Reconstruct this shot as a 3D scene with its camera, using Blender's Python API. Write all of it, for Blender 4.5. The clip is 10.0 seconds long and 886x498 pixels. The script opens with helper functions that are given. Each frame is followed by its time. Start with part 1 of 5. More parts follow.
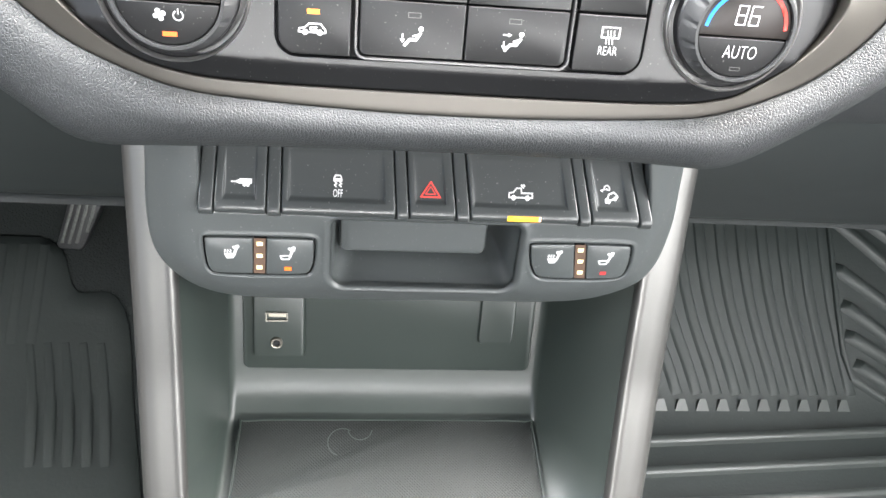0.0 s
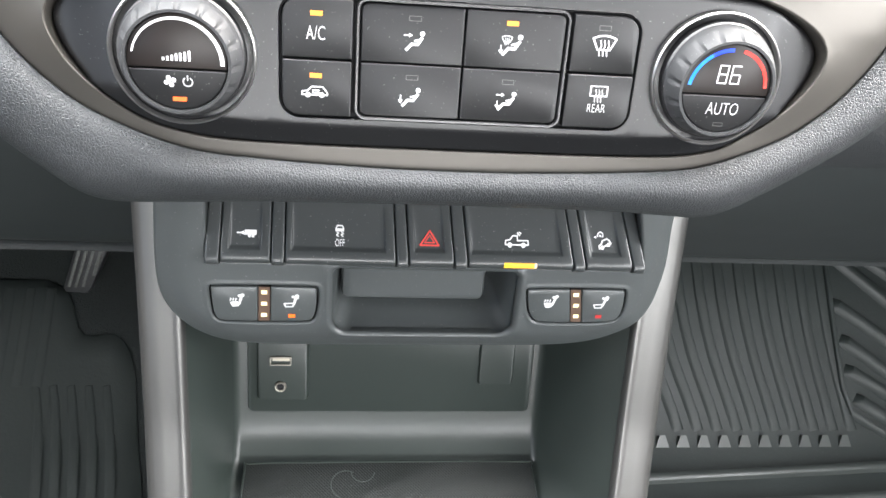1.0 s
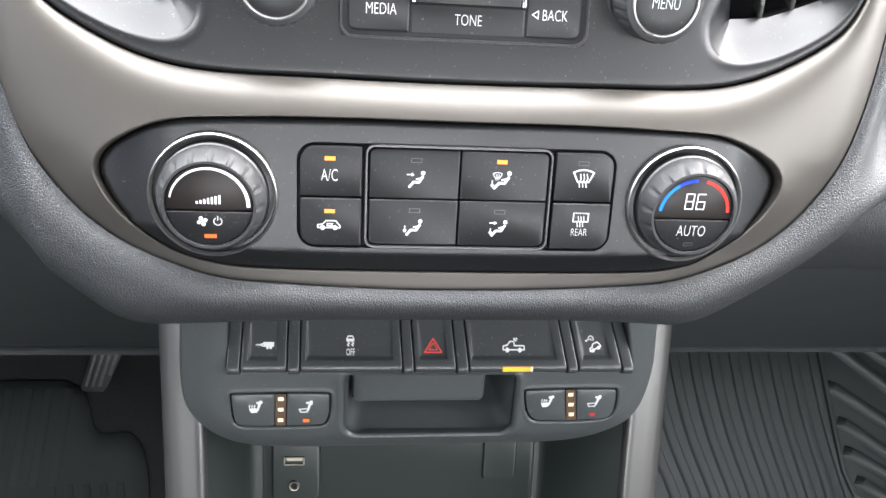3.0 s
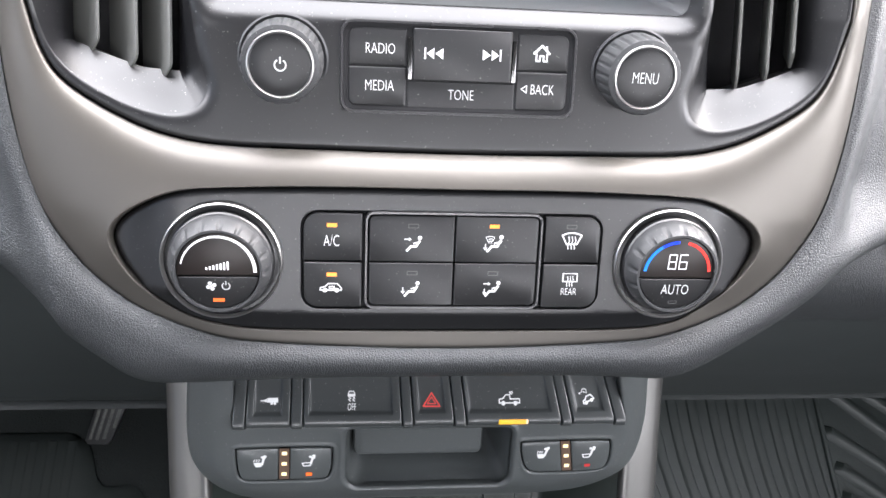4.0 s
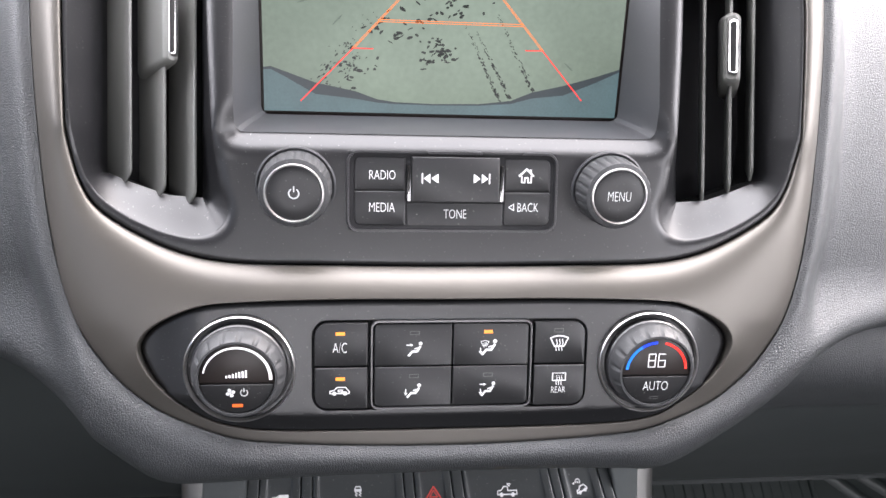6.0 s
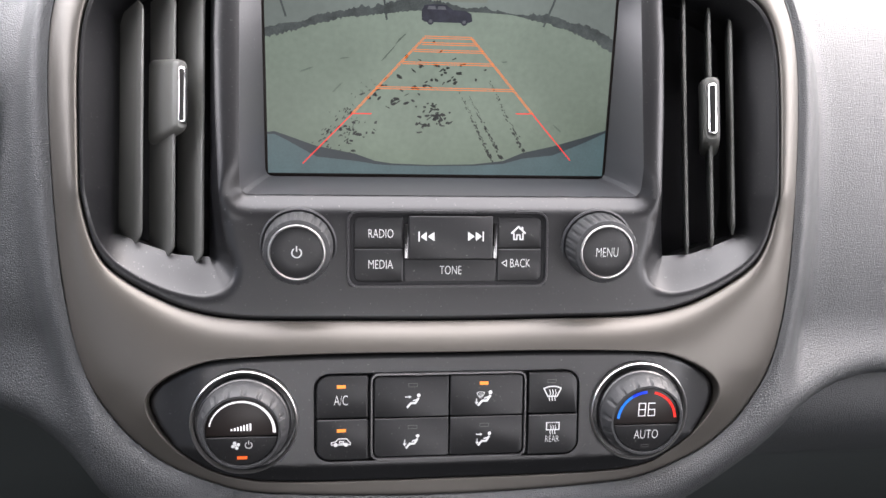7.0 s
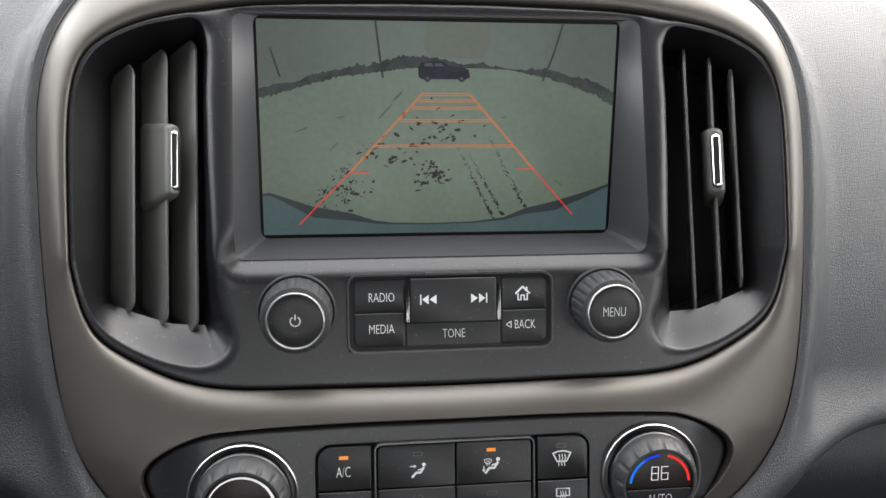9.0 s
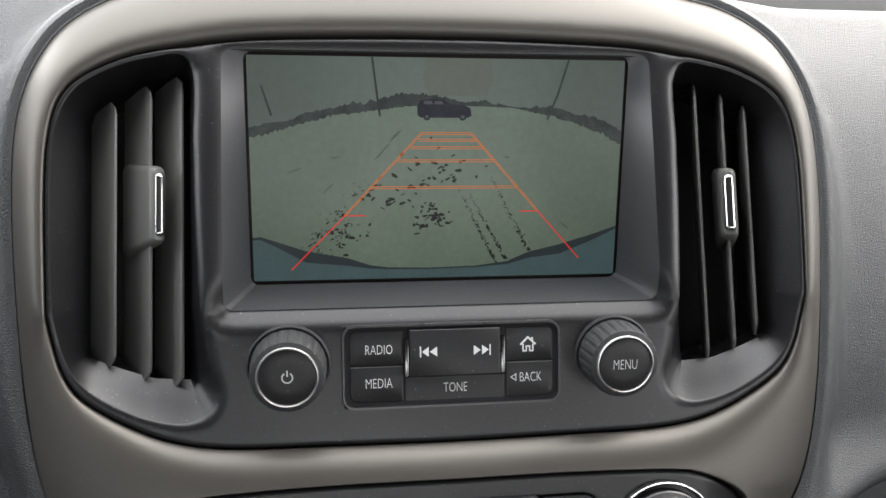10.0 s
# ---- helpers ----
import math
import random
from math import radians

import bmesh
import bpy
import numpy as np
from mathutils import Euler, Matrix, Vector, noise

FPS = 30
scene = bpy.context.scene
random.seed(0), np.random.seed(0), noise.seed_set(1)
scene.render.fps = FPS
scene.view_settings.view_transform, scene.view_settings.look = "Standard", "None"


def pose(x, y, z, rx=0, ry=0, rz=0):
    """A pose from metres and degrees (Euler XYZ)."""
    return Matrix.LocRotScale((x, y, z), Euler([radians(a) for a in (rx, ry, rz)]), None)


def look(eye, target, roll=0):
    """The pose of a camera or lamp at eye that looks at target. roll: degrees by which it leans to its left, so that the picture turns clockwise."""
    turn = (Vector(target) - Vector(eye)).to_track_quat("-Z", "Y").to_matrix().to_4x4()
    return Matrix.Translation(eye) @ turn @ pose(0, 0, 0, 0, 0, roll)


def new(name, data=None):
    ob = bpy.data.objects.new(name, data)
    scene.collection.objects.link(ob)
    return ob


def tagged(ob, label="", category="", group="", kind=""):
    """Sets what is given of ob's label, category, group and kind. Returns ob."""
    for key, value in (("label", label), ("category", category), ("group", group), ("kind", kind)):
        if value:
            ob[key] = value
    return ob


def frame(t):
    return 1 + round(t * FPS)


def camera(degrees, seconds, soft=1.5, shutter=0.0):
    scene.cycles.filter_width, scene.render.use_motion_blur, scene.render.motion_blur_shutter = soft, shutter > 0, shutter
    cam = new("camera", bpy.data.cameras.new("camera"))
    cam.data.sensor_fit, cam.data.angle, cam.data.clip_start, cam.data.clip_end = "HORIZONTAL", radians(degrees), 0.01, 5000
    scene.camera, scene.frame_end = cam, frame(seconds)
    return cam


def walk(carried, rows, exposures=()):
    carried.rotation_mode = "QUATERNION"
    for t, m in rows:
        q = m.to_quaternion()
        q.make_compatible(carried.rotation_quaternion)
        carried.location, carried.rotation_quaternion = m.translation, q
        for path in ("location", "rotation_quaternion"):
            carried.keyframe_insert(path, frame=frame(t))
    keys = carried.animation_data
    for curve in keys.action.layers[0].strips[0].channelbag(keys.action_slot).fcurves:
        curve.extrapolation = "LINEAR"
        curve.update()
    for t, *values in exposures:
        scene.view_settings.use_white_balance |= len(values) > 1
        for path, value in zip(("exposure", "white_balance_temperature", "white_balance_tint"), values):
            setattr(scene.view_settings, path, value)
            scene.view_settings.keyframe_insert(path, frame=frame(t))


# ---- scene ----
cam = camera(57.2, 10.0)
PATH = [
    (0, (-0.04, 0.032, 0.709), (0.213, 1.307, -0.811), 10.3),
    (0.5, (-0.04, 0.031, 0.715), (0.209, 1.333, -0.783), 9.8),
    (1, (-0.04, 0.029, 0.722), (0.205, 1.367, -0.745), 9.1),
    (1.5, (-0.04, 0.027, 0.728), (0.199, 1.394, -0.711), 8.5),
    (2, (-0.041, 0.024, 0.735), (0.197, 1.418, -0.679), 8.0),
    (2.5, (-0.043, 0.02, 0.746), (0.193, 1.456, -0.626), 7.4),
    (4, (-0.044, 0.007, 0.774), (0.187, 1.552, -0.474), 6.0),
    (4.5, (-0.046, 0.002, 0.782), (0.189, 1.584, -0.419), 5.6),
    (5, (-0.049, -0.005, 0.791), (0.19, 1.612, -0.362), 5.3),
    (5.5, (-0.049, -0.008, 0.797), (0.191, 1.627, -0.33), 5.0),
    (7, (-0.05, -0.025, 0.818), (0.194, 1.693, -0.177), 4.0),
    (7.5, (-0.053, -0.026, 0.822), (0.196, 1.705, -0.149), 3.8),
    (8, (-0.056, -0.027, 0.829), (0.2, 1.712, -0.124), 3.5),
    (8.5, (-0.054, -0.018, 0.831), (0.204, 1.718, -0.129), 3.2),
    (9, (-0.052, -0.007, 0.828), (0.206, 1.739, -0.112), 2.9),
    (9.5, (-0.053, 0.007, 0.831), (0.225, 1.761, -0.089), 3.2),
    (10, (-0.054, 0.019, 0.832), (0.23, 1.778, -0.078), 3.2),
]

EXPOSURE = 1.0
# seconds, stops, kelvin, tint
STOPS = [(0.0, 1.58, 6450, 10), (0.5, 1.28, 6400, 10), (1.5, 1.08, 6300, 11), (2.5, 0.75, 6250, 11), (4.5, 0.64, 6200, 16), (5.6, 0.50, 6250, 17), (7.0, -0.14, 6350, 17), (7.5, -0.32, 6400, 14), (10.0, -1.06, 6350, 10)]
walk(cam, [(t, look(eye, target, roll)) for t, eye, target, roll in PATH], [(t, EXPOSURE + e, k, g) for t, e, k, g in STOPS])

# ---- light: overcast winter daylight through the cab's windows ----
world = bpy.data.worlds.new("overcast_sky")
scene.world = world
world.use_nodes = True
wn, wl = world.node_tree.nodes, world.node_tree.links
sky = wn.new("ShaderNodeTexSky")
sky.sky_type, sky.sun_disc = "NISHITA", False
sky.sun_elevation, sky.sun_rotation = radians(42), radians(60)
sky.air_density, sky.dust_density, sky.ozone_density = 1.0, 6.0, 1.0
wn["Background"].inputs["Strength"].default_value = 0.15
wl.new(sky.outputs["Color"], wn["Background"].inputs["Color"])
sun = new("sun", bpy.data.lights.new("sun", "SUN"))
sun.data.energy, sun.data.angle, sun.data.color = 1.5, radians(25), (1.0, 0.96, 0.9)
sun.matrix_world = look((3, 1.7, 3.2), (0, 0, 0))


def window_light(name, eye, target, wide, high, watts):
    """The sky's light in a window's opening."""
    ob = new(name, bpy.data.lights.new(name, "AREA"))
    ob.data.shape, ob.data.size, ob.data.size_y, ob.data.energy = "RECTANGLE", wide, high, watts
    ob.data.color = SKY_TINT
    ob.matrix_world = look(eye, target)


SKY_TINT = (1.0, 0.985, 0.96)
window_light("windscreen_sky", (0, 0.613, 0.959), (0, 0.163, 0.059), 1.40, 0.85, 28)
window_light("side_window_sky", (0.79, 0.35, 0.88), (0, 0.35, 0.70), 1.0, 0.42, 7)
window_light("side_window_sky", (-0.79, 0.48, 0.98), (0, 0.45, 0.76), 0.9, 0.26, 5.2)
window_light("rear_side_window_sky", (0.79, -0.75, 0.88), (0, -0.5, 0.6), 0.9, 0.42, 5.8)
window_light("rear_side_window_sky", (-0.79, -0.75, 0.88), (0, -0.5, 0.6), 0.9, 0.42, 0.7)
window_light("rear_window_sky", (0, -1.72, 0.96), (0, 0, 0.6), 1.2, 0.26, 8)


# ---- materials ----
def rgb(r, g, b):
    """Linear colour from 0-255 display values."""
    return tuple((c / 255 / 12.92 if c <= 10 else ((c / 255 + 0.055) / 1.055) ** 2.4) for c in (r, g, b)) + (1.0,)


def surface(name, colour, rough=0.5, metal=0.0, vary=0.15, grain=0.0, grain_size=0.001, cells=False, coat=0.0, specular=0.5, emit=None, power=0.0, stain=12.0, dust=0.0):
    """A node material: colour with broad and fine variation, roughness wear, and a relief of noise or leather cells."""
    m = bpy.data.materials.new(name)
    m.use_nodes = True
    n, l = m.node_tree.nodes, m.node_tree.links
    b = n["Principled BSDF"]
    geo = n.new("ShaderNodeNewGeometry")
    broad = n.new("ShaderNodeTexNoise")
    broad.inputs["Scale"].default_value, broad.inputs["Detail"].default_value = stain, 5
    l.new(geo.outputs["Position"], broad.inputs["Vector"])
    mix = n.new("ShaderNodeMix")
    mix.data_type = "RGBA"
    c = colour if len(colour) == 4 else (*colour, 1.0)
    mix.inputs[6].default_value = tuple(x * (1 - vary) for x in c[:3]) + (1.0,)
    mix.inputs[7].default_value = tuple(min(1, x * (1 + vary)) for x in c[:3]) + (1.0,)
    l.new(broad.outputs["Fac"], mix.inputs["Factor"])
    out = mix.outputs[2]
    if dust > 0:
        specks = n.new("ShaderNodeTexNoise")
        specks.inputs["Scale"].default_value, specks.inputs["Detail"].default_value = 1100, 1.5
        l.new(geo.outputs["Position"], specks.inputs["Vector"])
        ramp = n.new("ShaderNodeMapRange")
        ramp.inputs["From Min"].default_value, ramp.inputs["From Max"].default_value = 0.705, 0.765
        ramp.inputs["To Max"].default_value = dust
        l.new(specks.outputs["Fac"], ramp.inputs["Value"])
        dusty = n.new("ShaderNodeMix")
        dusty.data_type = "RGBA"
        dusty.inputs[7].default_value = (0.45, 0.44, 0.42, 1)
        l.new(ramp.outputs["Result"], dusty.inputs["Factor"])
        l.new(out, dusty.inputs[6])
        out = dusty.outputs[2]
    l.new(out, b.inputs["Base Color"])
    wear = n.new("ShaderNodeMapRange")
    wear.inputs["To Min"].default_value, wear.inputs["To Max"].default_value = max(0.02, rough - 0.07), min(1, rough + 0.07)
    l.new(broad.outputs["Fac"], wear.inputs["Value"])
    l.new(wear.outputs["Result"], b.inputs["Roughness"])
    b.inputs["Metallic"].default_value, b.inputs["Coat Weight"].default_value = metal, coat
    b.inputs["Specular IOR Level"].default_value = specular
    if emit:
        b.inputs["Emission Color"].default_value, b.inputs["Emission Strength"].default_value = emit, power
    if grain > 0:
        bump = n.new("ShaderNodeBump")
        bump.inputs["Strength"].default_value, bump.inputs["Distance"].default_value = 1.0, grain
        if cells:
            warp = n.new("ShaderNodeTexNoise")
            warp.inputs["Scale"].default_value = 0.6 / grain_size
            l.new(geo.outputs["Position"], warp.inputs["Vector"])
            add = n.new("ShaderNodeVectorMath")
            add.operation = "MULTIPLY_ADD"
            add.inputs[1].default_value = (grain_size * 0.8,) * 3
            l.new(warp.outputs["Color"], add.inputs[0])
            l.new(geo.outputs["Position"], add.inputs[2])
            tex = n.new("ShaderNodeTexVoronoi")
            tex.feature = "DISTANCE_TO_EDGE"
            tex.inputs["Scale"].default_value = 1 / grain_size
            l.new(add.outputs[0], tex.inputs["Vector"])
            lift = n.new("ShaderNodeMapRange")
            lift.inputs["From Max"].default_value = 0.25
            lift.interpolation_type = "SMOOTHSTEP"
            l.new(tex.outputs["Distance"], lift.inputs["Value"])
            l.new(lift.outputs["Result"], bump.inputs["Height"])
        else:
            tex = n.new("ShaderNodeTexNoise")
            tex.inputs["Scale"].default_value, tex.inputs["Detail"].default_value = 1 / grain_size, 3
            l.new(geo.outputs["Position"], tex.inputs["Vector"])
            l.new(tex.outputs["Fac"], bump.inputs["Height"])
        l.new(bump.outputs["Normal"], b.inputs["Normal"])
    return m


GLOW = 1.3 * 2 ** -EXPOSURE
LEATHER = surface("grained_dash_skin", (0.029, 0.0313, 0.0328), 0.45, vary=0.15, specular=0.45, grain=0.00015, grain_size=0.0012, cells=True)
SILVER = surface("satin_silver_paint", (0.084, 0.078, 0.0695), 0.42, metal=0.6, vary=0.05, grain=0.000006, grain_size=0.0004)
RAIL_SILVER = surface("satin_grey_rail_paint", (0.105, 0.104, 0.100), 0.36, metal=0.7, vary=0.05, grain=0.000006, grain_size=0.0004)
BLACK = surface("satin_black_plastic", (0.0055, 0.0056, 0.0064), 0.36, vary=0.12, specular=0.5, grain=0.000012, grain_size=0.0004, dust=0.22)
# paler than the fascia: window light on the recess walls put into the colour
RECESS_BLACK = surface("sheen_paled_recess_plastic", (0.030, 0.0308, 0.0335), 0.43, vary=0.12, specular=0.6, grain=0.000012, grain_size=0.0004, dust=0.10)
VENT_BLACK = surface("satin_vent_plastic", (0.022, 0.0226, 0.0250), 0.48, vary=0.12, specular=0.45, grain=0.000012, grain_size=0.0004, dust=0.10)
SOFT_BLACK = surface("matt_black_button_plastic", (0.0062, 0.0063, 0.0070), 0.46, vary=0.15, dust=0.2)
DARK_PANEL = surface("dark_lower_dash_plastic", (0.028, 0.0325, 0.0325), 0.5, vary=0.12, grain=0.00004, grain_size=0.0009)
GRAIN_PLASTIC = surface("grained_charcoal_plastic", (0.050, 0.0555, 0.0560), 0.34, vary=0.15, grain=0.00006, grain_size=0.0006, dust=0.25)
# black lifted and greened: veiling haze put into the colour
BIN_PLASTIC = surface("haze_tinted_bin_plastic", (0.0235, 0.0305, 0.0272), 0.38, vary=0.12, grain=0.00003, grain_size=0.0005)
VANE = surface("vane_plastic", (0.085, 0.086, 0.080), 0.42, vary=0.15, grain=0.00001, grain_size=0.0005, dust=0.15)
DEEP = surface("duct_black", (0.013, 0.013, 0.0140), 0.75, vary=0.1, specular=0.22)
RUBBER = surface("knob_rubber", (0.022, 0.023, 0.0245), 0.55, vary=0.2, grain=0.00003, grain_size=0.0008, dust=0.4)
CHROME = surface("chrome", (0.62, 0.61, 0.60), 0.14, metal=1.0, vary=0.03)
RING_CHROME = surface("brushed_chrome_ring", (0.50, 0.49, 0.48), 0.30, metal=1.0, vary=0.05)
KEY_PLASTIC = surface("dark_switch_plastic", (0.034, 0.0375, 0.038), 0.29, vary=0.12, grain=0.00002, grain_size=0.0004, dust=0.35)
DULL_CHROME = surface("satin_chrome", (0.13, 0.13, 0.13), 0.20, metal=1.0, vary=0.05)
GLASS_BLACK = surface("gloss_black_display", (0.012, 0.009, 0.008), 0.34, vary=0.1, specular=0.22)
FRAME_GLOSS = surface("gloss_black_frame", (0.02, 0.02, 0.021), 0.28, vary=0.1, specular=0.55)
# ink given a faint added glow so the markings stay bright
WHITE_INK = surface("faint_glow_icon_ink", (0.50, 0.51, 0.51), 0.5, vary=0.05, emit=(1, 1, 1, 1), power=0.09 * GLOW)
RED_INK = surface("red_icon_ink", (0.55, 0.05, 0.04), 0.45, vary=0.05)
LIT_WHITE = surface("lit_white", (0.7, 0.7, 0.7), 0.4, vary=0.05, emit=(1, 0.97, 0.93, 1), power=0.48 * GLOW)
LIT_AMBER = surface("lit_amber", (0.35, 0.14, 0.01), 0.4, vary=0.05, emit=rgb(255, 128, 0), power=0.72 * GLOW)
LIT_ORANGE = surface("lit_orange", (0.3, 0.05, 0.01), 0.4, vary=0.05, emit=rgb(255, 105, 5), power=0.62 * GLOW)
LIT_BLUE = surface("lit_blue", (0.01, 0.05, 0.3), 0.4, vary=0.05, emit=rgb(10, 55, 255), power=0.75 * GLOW)
LIT_CYAN = surface("lit_light_blue", (0.01, 0.10, 0.3), 0.4, vary=0.05, emit=rgb(20, 130, 255), power=0.75 * GLOW)
LIT_RED = surface("lit_red", (0.5, 0.03, 0.02), 0.4, vary=0.05, emit=rgb(255, 40, 30), power=0.8 * GLOW)
DIM_LED = surface("unlit_indicator", (0.075, 0.074, 0.073), 0.4, vary=0.1)
DARK_RED = surface("unlit_red_indicator", (0.35, 0.02, 0.02), 0.4, vary=0.1)
LED_STRIP = surface("brown_indicator_strip", (0.075, 0.045, 0.03), 0.4, vary=0.1)
USB_METAL = surface("socket_metal", (0.19, 0.18, 0.155), 0.40, metal=0.9, vary=0.1)
USB_WHITE = surface("socket_tongue", (0.42, 0.39, 0.31), 0.5)
# mat and carpet kept lighter and greenish, with veiling glare in the colour
FLOOR_RUBBER = surface("haze_tinted_mat_rubber", (0.024, 0.031, 0.0295), 0.50, vary=0.3, grain=0.00015, grain_size=0.003, stain=9, dust=0.15)
CARPET = surface("haze_tinted_carpet", (0.012, 0.0155, 0.0150), 0.95, vary=0.3, grain=0.0012, grain_size=0.002)
DASH_PAD = surface("matt_dash_top", (0.007, 0.007, 0.007), 0.9, vary=0.2, specular=0.2, grain=0.0002, grain_size=0.0015)
# unseen ceiling, pillar and wall linings, dark to keep panel reflections low
UNSEEN_LINING = surface("unseen_dark_lining", (0.028, 0.028, 0.028), 0.9, vary=0.05, grain=0.0003, grain_size=0.002)
DOOR_TRIM = surface("dark_door_trim", (0.06, 0.06, 0.058), 0.6, vary=0.1)
SNOW = surface("snow_ground", (0.8, 0.82, 0.85), 0.8, vary=0.05, grain=0.01, grain_size=0.2)
# metal dimmed: the shade over the pedal is in its colour
PEDAL_STEEL = surface("shaded_pedal_metal", (0.10, 0.105, 0.10), 0.5, metal=0.5, vary=0.6, stain=300)
# darker copy of the mat rubber: driver footwell shade put into the colour
SHADED_MAT = surface("shaded_driver_mat_rubber", (0.015, 0.0205, 0.0190), 0.75, vary=0.3, grain=0.0002, grain_size=0.003, stain=9)


# ---- mesh tools; a shape is (vertices, faces) in a frame's u, v, w ----
def tilted(degrees, x, y, z):
    """A frame on a face that leans back: u to the right, v up along the face, w out of it."""
    s, c = math.sin(radians(degrees)), math.cos(radians(degrees))
    return Matrix(((1, 0, 0, x), (0, s, -c, y), (0, c, s, z), (0, 0, 0, 1)))


STACK = tilted(32, 0, 0.275, 0.562)
CLIMATE = tilted(25, 0, 0.275, 0.562)
AUDIO = tilted(26, 0, 0.3135, 0.6215)
SWITCHES = tilted(18, 0.0002, 0.2826, 0.4506) @ Matrix.Diagonal((1.0108, 1.0108, 1.0108, 1))
SCREEN = tilted(15, 0, 0.36, 0.64)
WORLD = Matrix.Identity(4)
# the lower console leans back a little less than the stack
LOWERED = Matrix.Translation((-0.0008, 0.3433, 0.3272)) @ Matrix.Rotation(radians(2.13), 4, "X") @ Matrix.Translation((0, -0.33, -0.33))
CONSOLE = LOWERED @ STACK
CENTRE = {}
FRAME = {}


def thing(name, fr, centre, label, category, group="", kind=""):
    """A top-level empty at a thing's base, in a frame."""
    ob = new(name)
    ob.empty_display_size = 0.01
    ob.matrix_world = fr @ Matrix.Translation(centre)
    CENTRE[ob] = Vector(centre)
    return tagged(ob, label, category, group, kind)


def to_mesh(name, shape, material, centre=(0, 0, 0), sharp=35):
    c = Vector(centre)
    me = bpy.data.meshes.new(name)
    me.from_pydata([tuple(Vector(v) - c) for v in shape[0]], [], [tuple(f) for f in shape[1]])
    me.validate()
    bm = bmesh.new()
    bm.from_mesh(me)
    bmesh.ops.recalc_face_normals(bm, faces=bm.faces)
    bm.to_mesh(me)
    bm.free()
    me.polygons.foreach_set("use_smooth", [True] * len(me.polygons))
    me.set_sharp_from_angle(angle=radians(sharp))
    me.materials.append(material)
    return me


def part(name, shape, material, parent, label="", sharp=35):
    """One mesh under a thing or a part, its shape given in the thing's frame or, once FRAME names one, in that."""
    c = CENTRE[parent]
    if parent in FRAME:
        shape = moved(shape, fn=lambda x, y, z: tuple(FRAME[parent] @ Vector((x, y, z))))
    ob = new(name, to_mesh(name, shape, material, c, sharp))
    ob.parent = parent
    CENTRE[ob] = c
    if parent in FRAME:
        FRAME[ob] = FRAME[parent]
    return tagged(ob, label)


def solid(name, fr, shape, material, label, category, kind="", group="", sharp=35):
    """A thing that is one mesh."""
    c = Vector(np.mean(np.array(shape[0], float), axis=0))
    ob = new(name, to_mesh(name, shape, material, c, sharp))
    ob.matrix_world = fr @ Matrix.Translation(c)
    CENTRE[ob] = c
    return tagged(ob, label, category, group, kind)


def join(*shapes):
    vs, fs = [], []
    for a, b in shapes:
        k = len(vs)
        vs += list(a)
        fs += [tuple(i + k for i in f) for f in b]
    return vs, fs


def moved(shape, du=0, dv=0, dw=0, scale=1.0, fn=None):
    return [((x * scale + du), (y * scale + dv), (z * scale + dw)) if fn is None else fn(x, y, z) for x, y, z in shape[0]], shape[1]


def smooth_loop(points, step, closed=True):
    """Catmull-Rom through the control points, resampled evenly."""
    p = np.array(points, float)
    n = len(p)
    out = []
    for i in range(n if closed else n - 1):
        a, b, c, d = (p[(i + k) % n] if closed else p[min(max(i + k, 0), n - 1)] for k in (-1, 0, 1, 2))
        for t in np.linspace(0, 1, 24, endpoint=False):
            out.append(0.5 * (2 * b + (c - a) * t + (2 * a - 5 * b + 4 * c - d) * t * t + (3 * b - a - 3 * c + d) * t ** 3))
    if not closed:
        out.append(p[-1])
    return resample(np.array(out), step, closed)


def resample(q, step, closed=True):
    q = np.array(q, float)
    if closed:
        q = np.vstack([q, q[:1]])
    s = np.r_[0, np.cumsum(np.linalg.norm(np.diff(q, axis=0), axis=1))]
    n = max(8, int(round(s[-1] / step)))
    t = np.linspace(0, s[-1], n, endpoint=not closed)
    return np.stack([np.interp(t, s, q[:, k]) for k in range(q.shape[1])], 1)


def mirrored(half):
    """A closed loop from its right half, top to bottom, with points on u = 0 at both ends."""
    return half + [(-u, v) for u, v in half[-2:0:-1]]


def rounded(u0, v0, u1, v1, r, n=5):
    """A rounded rectangle; r is one radius or four (from the lower left, counter-clockwise)."""
    rs = r if isinstance(r, (tuple, list)) else (r,) * 4
    pts = []
    for (cu, cv, a), k in zip(((u0, v0, 180), (u1, v0, 270), (u1, v1, 0), (u0, v1, 90)), rs):
        mu, mv = cu + (k if cu == u0 else -k), cv + (k if cv == v0 else -k)
        for i in range(n + 1):
            t = radians(a + 90 * i / n)
            pts.append((mu + k * math.cos(t), mv + k * math.sin(t)))
    return np.array(pts)


def distance(pts, loop, closed=True):
    """From each point to the nearest of a polyline."""
    p, a = np.array(pts, float)[:, None, :], np.array(loop, float)
    b = np.roll(a, -1, axis=0)
    if not closed:
        a, b = a[:-1], b[:-1]
    d = b - a
    out = np.empty(len(p))
    for i in range(0, len(p), 2000):
        q = p[i:i + 2000] - a[None]
        t = np.clip((q * d).sum(-1) / np.maximum((d * d).sum(-1), 1e-18), 0, 1)
        out[i:i + 2000] = np.sqrt(((q - t[..., None] * d) ** 2).sum(-1)).min(1)
    return out


def inside(pts, loop):
    x, y = np.array(pts, float).T
    a = np.array(loop, float)
    b = np.roll(a, -1, axis=0)
    hit = np.zeros(len(x), bool)
    for (x0, y0), (x1, y1) in zip(a, b):
        if y0 != y1:
            hit ^= ((y0 > y) != (y1 > y)) & (x < (x1 - x0) * (y - y0) / (y1 - y0) + x0)
    return hit


